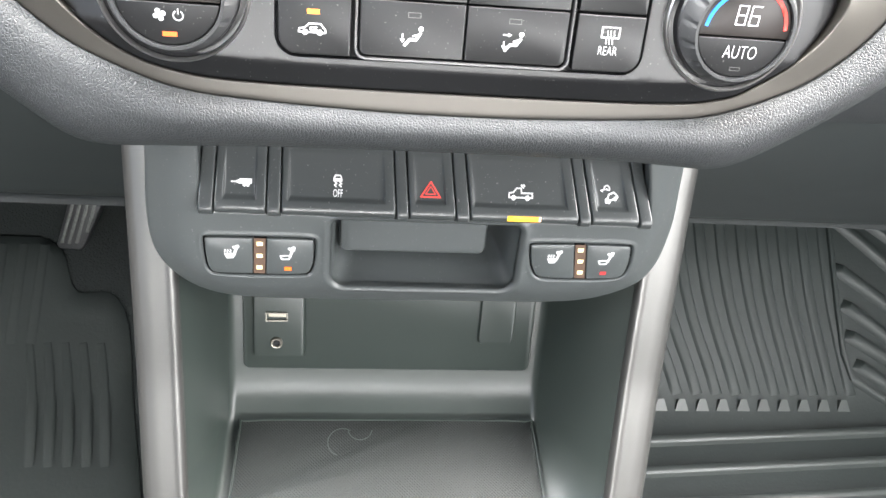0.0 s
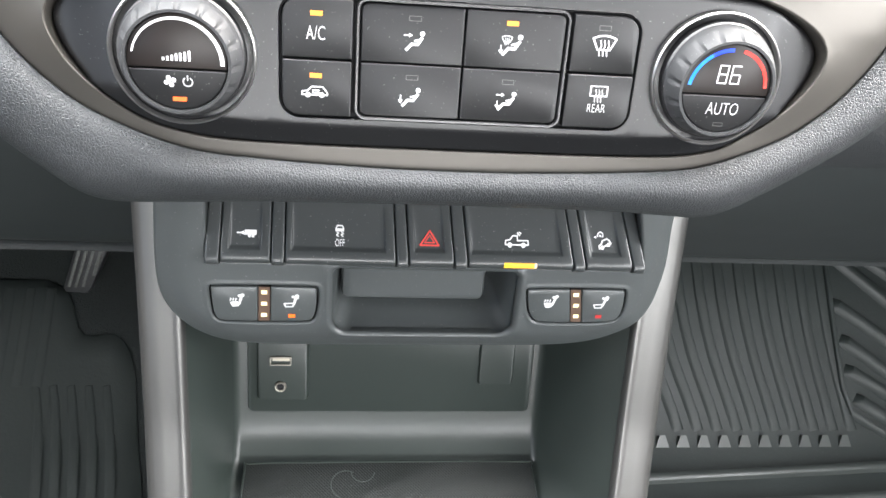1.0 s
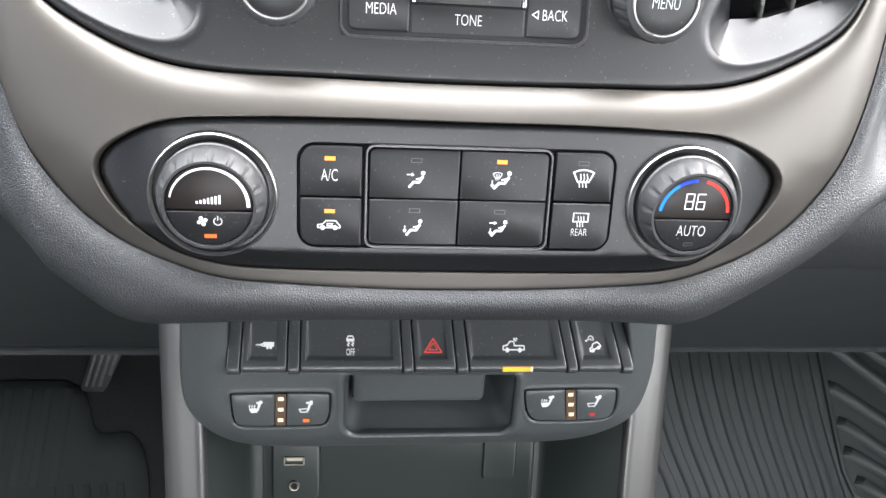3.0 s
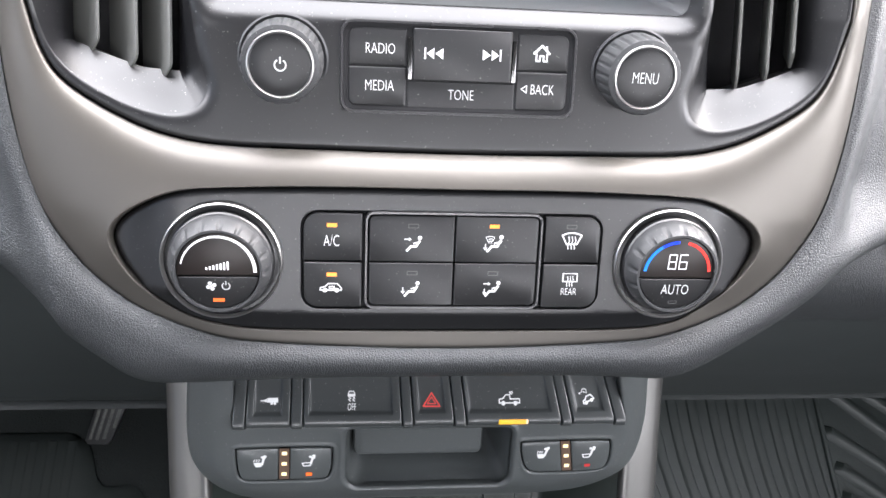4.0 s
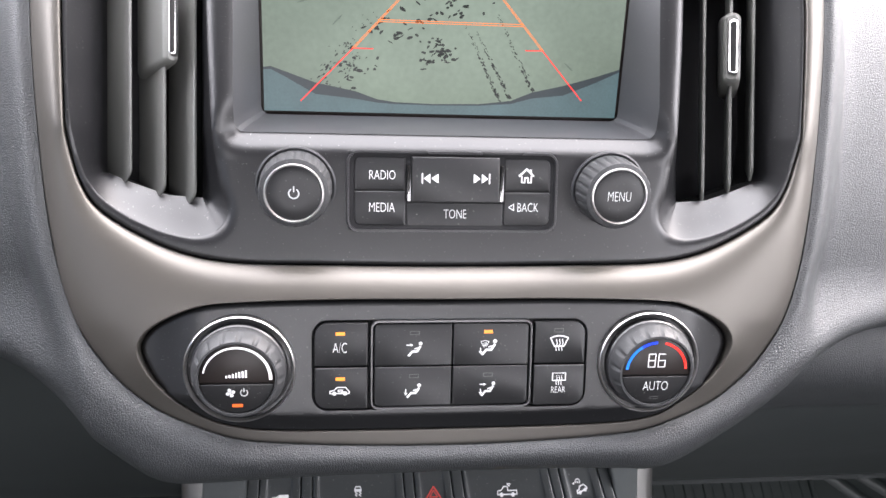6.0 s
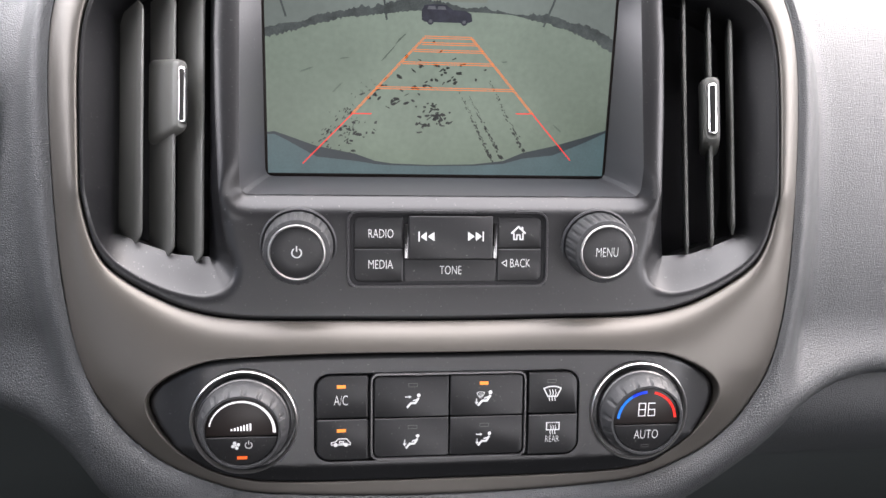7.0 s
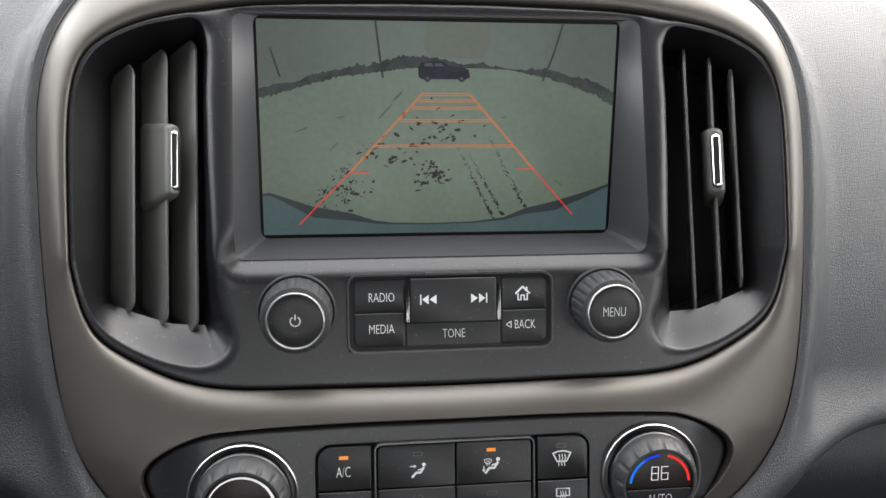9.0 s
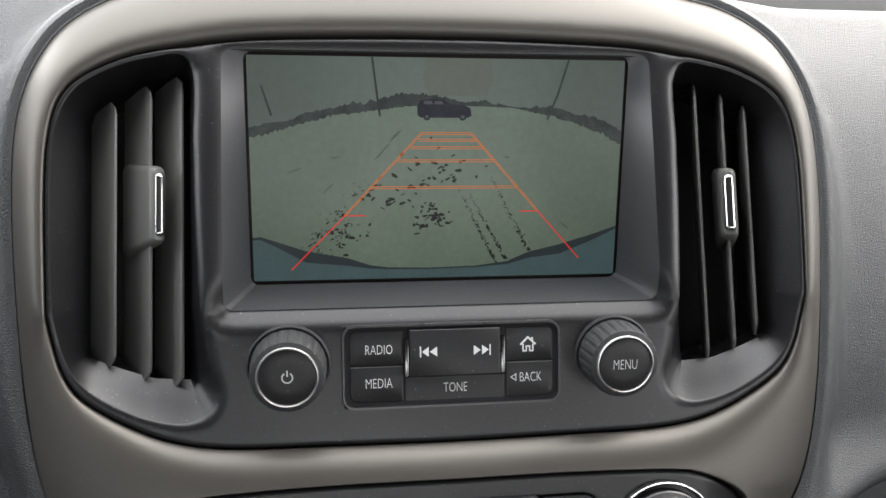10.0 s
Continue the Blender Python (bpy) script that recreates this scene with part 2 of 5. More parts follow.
def round_off(d, r):
    """How far a rounded edge of radius r lies below its face, at a distance d from the edge."""
    k = np.clip(1 - np.array(d) / r, 0, 1)
    return r * (1 - np.sqrt(np.maximum(0, 1 - k * k)))


def shrunk(loop, d):
    """A loop moved inwards by d."""
    t = np.roll(loop, -1, axis=0) - np.roll(loop, 1, axis=0)
    t /= np.maximum(np.linalg.norm(t, axis=1), 1e-9)[:, None]
    q = loop + d * np.stack([-t[:, 1], t[:, 0]], 1)
    return q if inside(q[:1], loop)[0] else loop - d * np.stack([-t[:, 1], t[:, 0]], 1)


def panel(outer, holes, height, step, skirt=0.004, hole_skirt=None, bands=(), relax=0):
    """A face with a smooth height over an outline with holes, and walls going back from its edges."""
    from mathutils.geometry import delaunay_2d_cdt
    loops = [np.array(outer)] + [np.array(h) for h in holes]
    lo, hi = loops[0].min(0), loops[0].max(0)
    g = np.stack(np.meshgrid(np.arange(lo[0], hi[0], step), np.arange(lo[1], hi[1], step)), -1).reshape(-1, 2)
    def room(q, least):
        ok_ = inside(q, loops[0]) & (distance(q, loops[0]) > least)
        for h in loops[1:]:
            ok_ &= ~inside(q, h) & (distance(q, h) > least)
        return q[ok_]
    extra = []
    for d in bands:
        for l in loops:
            t = np.roll(l, -1, axis=0) - np.roll(l, 1, axis=0)
            t /= np.maximum(np.linalg.norm(t, axis=1), 1e-9)[:, None]
            normal = np.stack([-t[:, 1], t[:, 0]], 1)
            for s in (1, -1):
                extra.append(room(l + s * d * normal, d * 0.93))
    pts = np.vstack(loops + extra + [room(g, (bands[-1] + step * 0.4) if bands else step * 0.5)])
    edges, k = [], 0
    for l in loops:
        edges += [(k + i, k + (i + 1) % len(l)) for i in range(len(l))]
        k += len(l)
    v2, _, f2, _, _, _ = delaunay_2d_cdt([Vector(p) for p in pts], edges, [], 0, 1e-9)
    v2 = np.array([tuple(v) for v in v2])
    mid = np.array([v2[list(f)].mean(0) for f in f2])
    ok = inside(mid, loops[0])
    for h in loops[1:]:
        ok &= ~inside(mid, h)
    w = height(v2)
    if relax:
        # a membrane through the edges, on which the height is an added relief
        rim_n = sum(len(l) for l in loops)
        good = np.array([f for f, o in zip(f2, ok) if o])
        e, length = [], []
        for a, b, c in ((0, 1, 2), (1, 2, 0), (2, 0, 1)):
            p, q = v2[good[:, a]] - v2[good[:, c]], v2[good[:, b]] - v2[good[:, c]]
            cross = np.abs(p[:, 0] * q[:, 1] - p[:, 1] * q[:, 0])
            e.append(good[:, [a, b]])
            length.append(np.clip((p * q).sum(1) / np.maximum(cross, 1e-12), 0.02, 20))
        e, length = np.vstack(e), np.concatenate(length)
        fixed = np.zeros(len(v2), bool)
        fixed[:rim_n] = True
        base, relief = w
        total = np.bincount(e[:, 0], length, len(v2)) + np.bincount(e[:, 1], length, len(v2))
        for _ in range(relax):
            near = np.bincount(e[:, 0], length * base[e[:, 1]], len(v2)) + np.bincount(e[:, 1], length * base[e[:, 0]], len(v2))
            base = np.where(fixed | (total == 0), base, near / np.maximum(total, 1e-9))
        w = base + relief
    vs = [(a, b, c) for (a, b), c in zip(v2, w)]
    fs = [tuple(f) for f, o in zip(f2, ok) if o]
    for i, l in enumerate(loops):
        depth = skirt if i == 0 else (skirt if hole_skirt is None else hole_skirt)
        if depth <= 0:
            continue
        wl_ = sum(height(l)) if relax else height(l)
        n, k = len(l), len(vs)
        vs += [(a, b, c) for (a, b), c in zip(l, wl_)] + [(a, b, c - depth) for (a, b), c in zip(l, wl_)]
        fs += [(k + j, k + (j + 1) % n, k + n + (j + 1) % n, k + n + j) for j in range(n)]
    return vs, fs


def key(outline, base, rise, r, step=0.0015, skirt=0.004, dish=0.0):
    """A button: a flat face with rounded edges on a base height, which may slope."""
    def height(p):
        d = distance(p, outline)
        w = np.array([base(u, v) for u, v in p]) if callable(base) else np.full(len(p), float(base))
        return w + rise - round_off(d, r) - (dish * np.clip(d / 0.004, 0, 1) if dish else 0)
    c = outline.mean(0)
    ring = np.array([p + (c - p) * min(0.45, r / max(1e-6, np.linalg.norm(c - p))) for p in outline])
    mid = np.array([p + (c - p) * min(0.3, 0.35 * r / max(1e-6, np.linalg.norm(c - p))) for p in outline])
    loops = [outline, mid, ring]
    vs, fs = [], []
    for l in loops:
        vs += [(a, b, h) for (a, b), h in zip(l, height(l))]
    n = len(outline)
    for i in range(len(loops) - 1):
        fs += [(i * n + j, i * n + (j + 1) % n, (i + 1) * n + (j + 1) % n, (i + 1) * n + j) for j in range(n)]
    fs.append(tuple(range((len(loops) - 1) * n, len(loops) * n)))
    k = len(vs)
    vs += [(a, b, h - skirt) for (a, b), h in zip(outline, height(outline))]
    fs += [(j, (j + 1) % n, k + (j + 1) % n, k + j) for j in range(n)]
    return vs, fs


def loft(loops, cap=False, closed=True):
    """A skin over rows of equally many 3D points."""
    n = len(loops[0])
    vs = [tuple(p) for l in loops for p in l]
    fs = [(i * n + j, i * n + (j + 1) % n, (i + 1) * n + (j + 1) % n, (i + 1) * n + j)
          for i in range(len(loops) - 1) for j in range(n if closed else n - 1)]
    if cap:
        fs.append(tuple(range((len(loops) - 1) * n, len(loops) * n)))
    return vs, fs


def flat_loop(loop, w):
    return [(u, v, w(u, v) if callable(w) else w) for u, v in loop]


def lathe(profile, n=48, axis=(0, 0, 1), at=(0, 0, 0), ridge=None, cap=True):
    """A turned shape from (radius, height) rows; ridge(row, angle) scales a radius."""
    a = Vector(axis).normalized()
    e1 = Vector((1, 0, 0))
    e2 = a.cross(e1).normalized()
    vs = []
    for i, (r, h) in enumerate(profile):
        for j in range(n):
            t = 2 * math.pi * j / n
            k = r * (ridge(i, j) if ridge else 1)
            vs.append(tuple(Vector(at) + e1 * (k * math.cos(t)) + e2 * (k * math.sin(t)) + a * h))
    m = len(profile)
    fs = [(i * n + j, i * n + (j + 1) % n, (i + 1) * n + (j + 1) % n, (i + 1) * n + j) for i in range(m - 1) for j in range(n)]
    if cap:
        fs.append(tuple(range((m - 1) * n, m * n)))
    return vs, fs


def block(u0, v0, w0, u1, v1, w1, r=0.0):
    """A box with bevelled edges."""
    bm = bmesh.new()
    bmesh.ops.create_cube(bm, size=1.0)
    for v in bm.verts:
        v.co = Vector(((u0 + u1) / 2 + v.co.x * (u1 - u0), (v0 + v1) / 2 + v.co.y * (v1 - v0), (w0 + w1) / 2 + v.co.z * (w1 - w0)))
    if r > 0:
        bmesh.ops.bevel(bm, geom=bm.edges[:], offset=r, segments=2, affect="EDGES", profile=0.6)
    bm.verts.index_update()
    out = [tuple(v.co) for v in bm.verts], [tuple(v.index for v in f.verts) for f in bm.faces]
    bm.free()
    return out


def on(shape2, height, lift=0.00025):
    """Lays a flat shape of (u, v) on a height."""
    vs, fs = shape2
    return [(u, v, (height(u, v) if callable(height) else height) + lift) for u, v in vs], fs


def stroke(lines, width):
    """Flat strokes along polylines."""
    vs, fs = [], []
    for line in lines:
        for (a, b), (c, d) in zip(line[:-1], line[1:]):
            l = math.hypot(c - a, d - b) or 1e-9
            nx, ny = -(d - b) / l * width / 2, (c - a) / l * width / 2
            ex, ey = (c - a) / l * width * 0.3, (d - b) / l * width * 0.3
            k = len(vs)
            vs += [(a - ex + nx, b - ey + ny), (a - ex - nx, b - ey - ny), (c + ex - nx, d + ey - ny), (c + ex + nx, d + ey + ny)]
            fs.append((k, k + 1, k + 2, k + 3))
    return vs, fs


def poly(*pts):
    return list(pts), [tuple(range(len(pts)))]


def disc(u, v, r, n=14):
    return [(u + r * math.cos(2 * math.pi * i / n), v + r * math.sin(2 * math.pi * i / n)) for i in range(n)], [tuple(range(n))]


def arc(u, v, r, a0, a1, n=20):
    return [(u + r * math.cos(radians(a0 + (a1 - a0) * i / n)), v + r * math.sin(radians(a0 + (a1 - a0) * i / n))) for i in range(n + 1)]


def placed(shape2, u, v, k=1.0):
    return [(x * k + u, y * k + v) for x, y in shape2[0]], shape2[1]


def lettering(text, height, squeeze=0.66, weight=-0.014):
    """Flat letters, centred, with capitals of that height."""
    cu = bpy.data.curves.new("letters", "FONT")
    cu.body, cu.size, cu.align_x, cu.resolution_u = text, 1.0, "CENTER", 3
    cu.offset = weight
    ob = new("letters", cu)
    bpy.context.view_layer.update()
    me = bpy.data.meshes.new_from_object(ob.evaluated_get(bpy.context.evaluated_depsgraph_get()))
    co = np.array([v.co[:2] for v in me.vertices])
    fs = [tuple(p.vertices) for p in me.polygons]
    bpy.data.objects.remove(ob)
    bpy.data.curves.remove(cu)
    bpy.data.meshes.remove(me)
    lo, hi = co.min(0), co.max(0)
    k = height / (hi[1] - lo[1])
    co = (co - (lo + hi) / 2) * (k * squeeze, k)
    return [tuple(c) for c in co], fs


# ---- outlines of the centre stack, in the stack's frame ----
AUDIO_HALF = [(0, 0.2197), (0.03, 0.2195), (0.084, 0.2177), (0.113, 0.2138), (0.138, 0.2083), (0.1565, 0.1993), (0.1655, 0.1895), (0.1697, 0.1740), (0.1710, 0.151),
              (0.1702, 0.111), (0.1690, 0.090), (0.1645, 0.0725), (0.1565, 0.0608), (0.1385, 0.0492), (0.1190, 0.0413), (0.095, 0.0376), (0.05, 0.0367), (0, 0.0362)]
CLIMATE_HALF = [(0, 0.0218), (0.05, 0.0219), (0.097, 0.0208), (0.1165, 0.0180), (0.1335, 0.0100), (0.1402, 0.0015), (0.1380, -0.0090), (0.1295, -0.0208), (0.1155, -0.0315),
                (0.0995, -0.0374), (0.0735, -0.0402), (0, -0.0408)]
OUTER_HALF = [(0, 0.2535), (0.09, 0.2508), (0.128, 0.2450), (0.150, 0.2375), (0.168, 0.2250), (0.1792, 0.2085), (0.1852, 0.1915), (0.1878, 0.175), (0.1884, 0.155), (0.1876, 0.13),
              (0.1855, 0.100), (0.1820, 0.065), (0.1765, 0.0335), (0.1685, 0.0095), (0.1560, -0.0095), (0.1430, -0.0225), (0.1270, -0.0330), (0.0990, -0.0435), (0.07, -0.0468), (0.03, -0.0486), (0, -0.0490)]
audio_edge = smooth_loop(mirrored(AUDIO_HALF), 0.002)
climate_edge = smooth_loop([(u if u < 0.11 else u - 0.0032, v) for u, v in mirrored(CLIMATE_HALF)], 0.002)
stack_edge = smooth_loop(mirrored(OUTER_HALF), 0.002)


def audio_height(v):
    return np.interp(v, [0.03, 0.085, 0.093, 0.098, 0.21, 0.23], [-0.0054, 0.0004, 0.0026, 0.0042, 0.0035, 0.001])


def climate_height(v):
    return 0.123 * np.array(v)


def edge_height(v):
    """The back edge of the silver trim."""
    return np.interp(v, [-0.055, -0.045, -0.02, 0.05, 0.2, 0.26], [-0.0100, -0.0098, -0.0090, -0.009, -0.010, -0.0105])


# ---- the cab that closes the place: floor, and unseen added walls with windows, roof ----
def slab(x0, y0, z0, x1, y1, z1, r=0.0):
    return block(x0, y0, z0, x1, y1, z1, r)


def floor_z(y):
    """The floor, rising towards the toe board."""
    return 0.275 * ((y - 0.42) + math.sqrt((y - 0.42) ** 2 + 0.0009))


rows = [[(x, y, floor_z(y) - 0.006) for x in np.linspace(-0.78, 0.78, 40)] for y in np.linspace(-1.7, 1.05, 90)]
solid("floor", WORLD, loft(rows, closed=False), CARPET, "black carpet on the cab floor and toe board", "floor", "structure")
rows = [[(x, y, z) for x in np.linspace(-400, 400, 30)] for y, z in [(k, -0.75) for k in np.linspace(-400, 400, 30)]]
solid("ground", WORLD, loft(rows, closed=False), SNOW, "snow-covered ground around the truck", "ground", "structure")
for side, nm in ((-1, "wall_west"), (1, "wall_east")):
    x0, x1 = sorted((side * 0.76, side * 0.82))
    wall = join(slab(x0, -1.7, -0.05, x1, 1.1, 0.66), slab(x0, -1.7, 1.10, x1, 0.02, 1.24), slab(x0, -0.30, 0.66, x1, -0.18, 1.10), slab(x0, -1.7, 0.66, x1, -1.25, 1.10), slab(x0, 0.98, 0.66, x1, 1.1, 0.76))
    solid(nm, WORLD, wall, DOOR_TRIM, "dark door trim with open window above", "wall", "structure")
# sill raised to block the rear light that seats would stop
solid("wall_south", WORLD, join(slab(-0.82, -1.76, -0.05, 0.82, -1.70, 0.82), slab(-0.82, -1.76, 0.82, -0.62, -1.70, 1.24), slab(0.62, -1.76, 0.82, 0.82, -1.70, 1.24), slab(-0.62, -1.76, 1.10, 0.62, -1.70, 1.24)),
      DOOR_TRIM, "unseen cab back wall, its rear window sill raised to cut reflections", "wall", "structure")
solid("wall_north", WORLD, slab(-0.82, 1.06, -0.05, 0.82, 1.12, 0.74), DOOR_TRIM, "plain dark bulkhead under the windscreen", "wall", "structure")
solid("ceiling", WORLD, slab(-0.82, -1.76, 1.24, 0.82, 0.16, 1.30), UNSEEN_LINING, "unseen black cab ceiling, added to keep reflections dark", "ceiling", "structure")
for side in (-1, 1):
    a = [(side * 0.76, 0.0, 1.24), (side * 0.82, 0.0, 1.24), (side * 0.82, 0.10, 1.24), (side * 0.76, 0.10, 1.24)]
    b = [(side * 0.76, 1.02, 0.74), (side * 0.82, 1.02, 0.74), (side * 0.82, 1.10, 0.74), (side * 0.76, 1.10, 0.74)]
    solid("trim", WORLD, loft([a, b]), UNSEEN_LINING, "unseen black windscreen pillar trim", "pillar trim", "structure")

# ---- dashboard skin round the stack ----
LOWER_RIGHT = [(0, -0.0645), (0.06, -0.0648), (0.09, -0.0662), (0.104, -0.0668), (0.118, -0.0632), (0.140, -0.0510), (0.162, -0.0372), (0.1765, -0.0265), (0.190, -0.0145), (0.2086, -0.0055), (0.23, 0.0), (0.26, 0.002), (0.40, 0.004), (0.76, 0.004)]
LOWER_LEFT = [(0, -0.0645), (0.06, -0.0652), (0.10, -0.0668), (0.125, -0.0678), (0.1385, -0.0650), (0.152, -0.0560), (0.170, -0.0420), (0.186, -0.0290), (0.205, -0.0160), (0.225, -0.0070), (0.26, -0.0025), (0.40, 0.0), (0.76, 0.0)]
right_low, left_low = (smooth_loop(h, 0.004, closed=False) for h in (LOWER_RIGHT, LOWER_LEFT))
low_line = np.vstack([(left_low * (-1, 1))[::-1][:-1], right_low])
DASH_TOP = 0.262
top_half = [(0.76, 0.2900), (0.40, 0.2790), (0.27, 0.2700), (0.23, 0.2670), (0.207, 0.2660), (0.190, 0.2680), (0.172, 0.2705), (0.15, 0.2740)]
top_line = resample(np.array(top_half + [(-u, v) for u, v in top_half[::-1]]), 0.006, closed=False)
dash_outline = np.vstack([low_line, resample(np.array([(0.76, 0.010), (0.76, 0.284)]), 0.008, closed=False), top_line, resample(np.array([(-0.76, 0.284), (-0.76, 0.006)]), 0.008, closed=False)])
stack_hole = np.array([(u * 0.997, v * 0.997) for u, v in stack_edge])


def dash_height(p):
    u, v = p[:, 0], p[:, 1]
    d = distance(p, stack_edge)
    low = np.clip((0.035 - v) / 0.05, 0, 1)
    low = low * low * (3 - 2 * low)
    lip = edge_height(v) + 0.0012 + 0.0016 * np.sin(np.clip(d / 0.005, 0, 1) * math.pi / 2)
    fall = np.clip((d - 0.002) / 0.022, 0, 1)
    fall = fall * fall * (3 - 2 * fall)
    far = np.maximum(0, d - 0.012)
    side = lip - 0.013 * fall - 0.20 * far + 0.18 * far * far - (1.3 * np.maximum(0, v - 0.11) ** 2 + 0.9 * np.maximum(0, 0.11 - v) ** 2) * fall
    pad = lip + 0.0022 * np.sin(np.clip(d / 0.007, 0, 1) * math.pi / 2) - 0.25 * np.maximum(0, d - 0.010)
    w = side * (1 - low) + pad * low
    # driver's side bent under below the stack's middle, putting steering-wheel shade into the shape
    w = w - 4.0 * np.maximum(0, 0.06 - v) ** 2 * np.clip((-u - 0.165) / 0.04, 0, 1)
    dl, dt = distance(p, low_line, closed=False), distance(p, top_line, closed=False)
    return w - round_off(dl, 0.016) - 1.1 * round_off(dt, 0.010)


dashboard = thing("dashboard", STACK, (0, -0.07, -0.1), "charcoal grained soft-touch dashboard around the centre stack", "dashboard")
part("dash_skin", panel(dash_outline, [stack_hole], dash_height, 0.008, skirt=0.07, hole_skirt=0.01, bands=(0.001, 0.0025, 0.004, 0.006, 0.008, 0.0105, 0.013, 0.016, 0.020)), LEATHER, dashboard, "grained charcoal dash skin")
top_back = STACK @ Vector((0, DASH_TOP, -0.095))
part("dash_top", moved(slab(-0.76, top_back.y - 0.01, top_back.z - 0.03, 0.76, 1.06, top_back.z - 0.004, 0.003), fn=lambda x, y, z: tuple(STACK.inverted() @ Vector((x, y, z)))), DASH_PAD, dashboard, "flat dark dash top under the windscreen")

# knee panels under the dash, with rounded lower edges
def knee_panel(parent, name, side, prof, material, label):
    cols = [side * x for x in (0.135, 0.16, 0.3, 0.45, 0.6, 0.76)]
    part(name, loft([[(x, y, z) for y, z in prof] for x in cols], closed=False), material, parent, label, sharp=60)


glovebox = thing("glovebox", WORLD, (0.45, 0.40, 0.26), "dark grained glovebox front with a rounded shoulder", "glovebox")
knee_panel(glovebox, "shoulder", 1, smooth_loop([(0.372, 0.565), (0.345, 0.540), (0.326, 0.522), (0.318, 0.506), (0.3185, 0.490), (0.326, 0.470), (0.3305, 0.4620)], 0.004, closed=False), LEATHER, "grained rounded shoulder")
knee_panel(glovebox, "lid", 1, smooth_loop([(0.3308, 0.4622), (0.336, 0.452), (0.372, 0.385), (0.410, 0.325), (0.436, 0.280), (0.446, 0.263), (0.456, 0.258), (0.466, 0.263), (0.70, 0.36)], 0.006, closed=False), DARK_PANEL, "smooth dark lid")
bolster = thing("knee_bolster", WORLD, (-0.45, 0.40, 0.26), "dark plastic knee bolster above the pedals", "dash panel")
knee_panel(bolster, "panel", -1, [(0.345, 0.60), (0.352, 0.53), (0.395, 0.40), (0.425, 0.316)], DARK_PANEL, "plain dark panel")
knee_panel(bolster, "lower_edge", -1, smooth_loop([(0.4252, 0.3162), (0.433, 0.295), (0.440, 0.275), (0.447, 0.262), (0.455, 0.258), (0.464, 0.262), (0.70, 0.36)], 0.006, closed=False), DARK_PANEL, "rounded lower edge")

# ---- silver trim with its two openings ----
def silver_height(p):
    v = p[:, 1]
    da, dc, do = distance(p, audio_edge), distance(p, climate_edge), distance(p, stack_edge)
    ka, kc, ko = (1 / (d + 0.0008) ** 2 for d in (da, dc, do))
    base = (ka * (audio_height(v) + 0.001) + kc * (climate_height(v) + np.interp(v, [-0.030, 0.0, 0.02], [-0.0034, 0.0006, 0.0018])) + ko * edge_height(v)) / (ka + kc + ko)
    near = np.minimum(da, dc)
    relief = np.interp(v, [-0.03, 0.01, 0.17, 0.21], [0.0, 0.0065, 0.0065, 0.0070]) * (1 - np.exp(-do / 0.007)) * (1 - np.exp(-da / 0.005)) * (1 - np.exp(-dc / 0.014)) - round_off(near, 0.0006) - 0.5 * round_off(do, 0.002)
    return base, relief


solid("stack_trim", STACK, panel(stack_edge, [audio_edge, climate_edge], silver_height, 0.0022, skirt=0.006, hole_skirt=0.012, bands=(0.0004, 0.0008, 0.0014, 0.0021, 0.0030, 0.0042), relax=900), SILVER,
      "satin warm-silver plastic trim framing the centre stack", "trim panel", sharp=50)

# ---- black audio panel with the screen recess and two vents ----
VENT_HALF = [(0.1125, 0.206), (0.1112, 0.170), (0.1105, 0.138), (0.1085, 0.095), (0.1060, 0.075), (0.1030, 0.062), (0.1070, 0.0535), (0.118, 0.0500), (0.137, 0.0550), (0.1565, 0.0672),
             (0.1655, 0.084), (0.1685, 0.113), (0.1690, 0.155), (0.1672, 0.178), (0.1605, 0.1925), (0.148, 0.2012), (0.130, 0.2072)]
vent_edge = {1: smooth_loop([(u - 0.0008, v) for u, v in VENT_HALF], 0.0014)}
vent_edge[-1] = vent_edge[1] * (-1, 1)
recess_edge = resample(rounded(-0.0985, 0.0975, 0.0985, 0.2125, 0.004), 0.0025)
audio_loop = shrunk(resample(audio_edge, 0.0014), 0.0007)


def audio_panel_height(p):
    w = audio_height(p[:, 1])
    e = distance(p, audio_loop)
    near = np.minimum(distance(p, vent_edge[1]), distance(p, vent_edge[-1]))
    reach = np.interp(p[:, 1], [0.097, 0.112], [0.0090, 0.0022])
    slope = np.logaddexp(0, (reach - distance(p, recess_edge)) / 0.0015) * 0.0015
    tight = np.clip((e + near) * 0.45, 0.0005, 0.0060)
    roll = 1 - np.sqrt(1 - (0.80 * np.clip(1 - near / tight, 0, 1)) ** 2)
    return w - np.minimum(tight, 0.002) * round_off(e / np.minimum(tight, 0.002), 1.0) - tight * roll - np.interp(p[:, 1], [0.097, 0.112], [0.86, 0.64]) * slope


to_stack = STACK.inverted()


def screen_to_stack(u, h, w=0.0):
    return tuple(to_stack @ (SCREEN @ Vector((u, h, w))))


audio_panel = thing("car_stereo", STACK, (0, 0.037, -0.006), "satin black car stereo fascia with vent and screen openings", "car stereo")
part("fascia", panel(audio_loop, [vent_edge[1], vent_edge[-1], recess_edge], audio_panel_height, 0.0028, skirt=0.01, hole_skirt=0.0, bands=(0.0004, 0.0009, 0.0016, 0.0025, 0.0036, 0.0049, 0.0063, 0.0078, 0.0095, 0.0115, 0.0140, 0.0168)), BLACK, audio_panel, sharp=45)
rim = [(u, v, float(w)) for (u, v), w in zip(recess_edge, audio_panel_height(np.array(recess_edge)))]
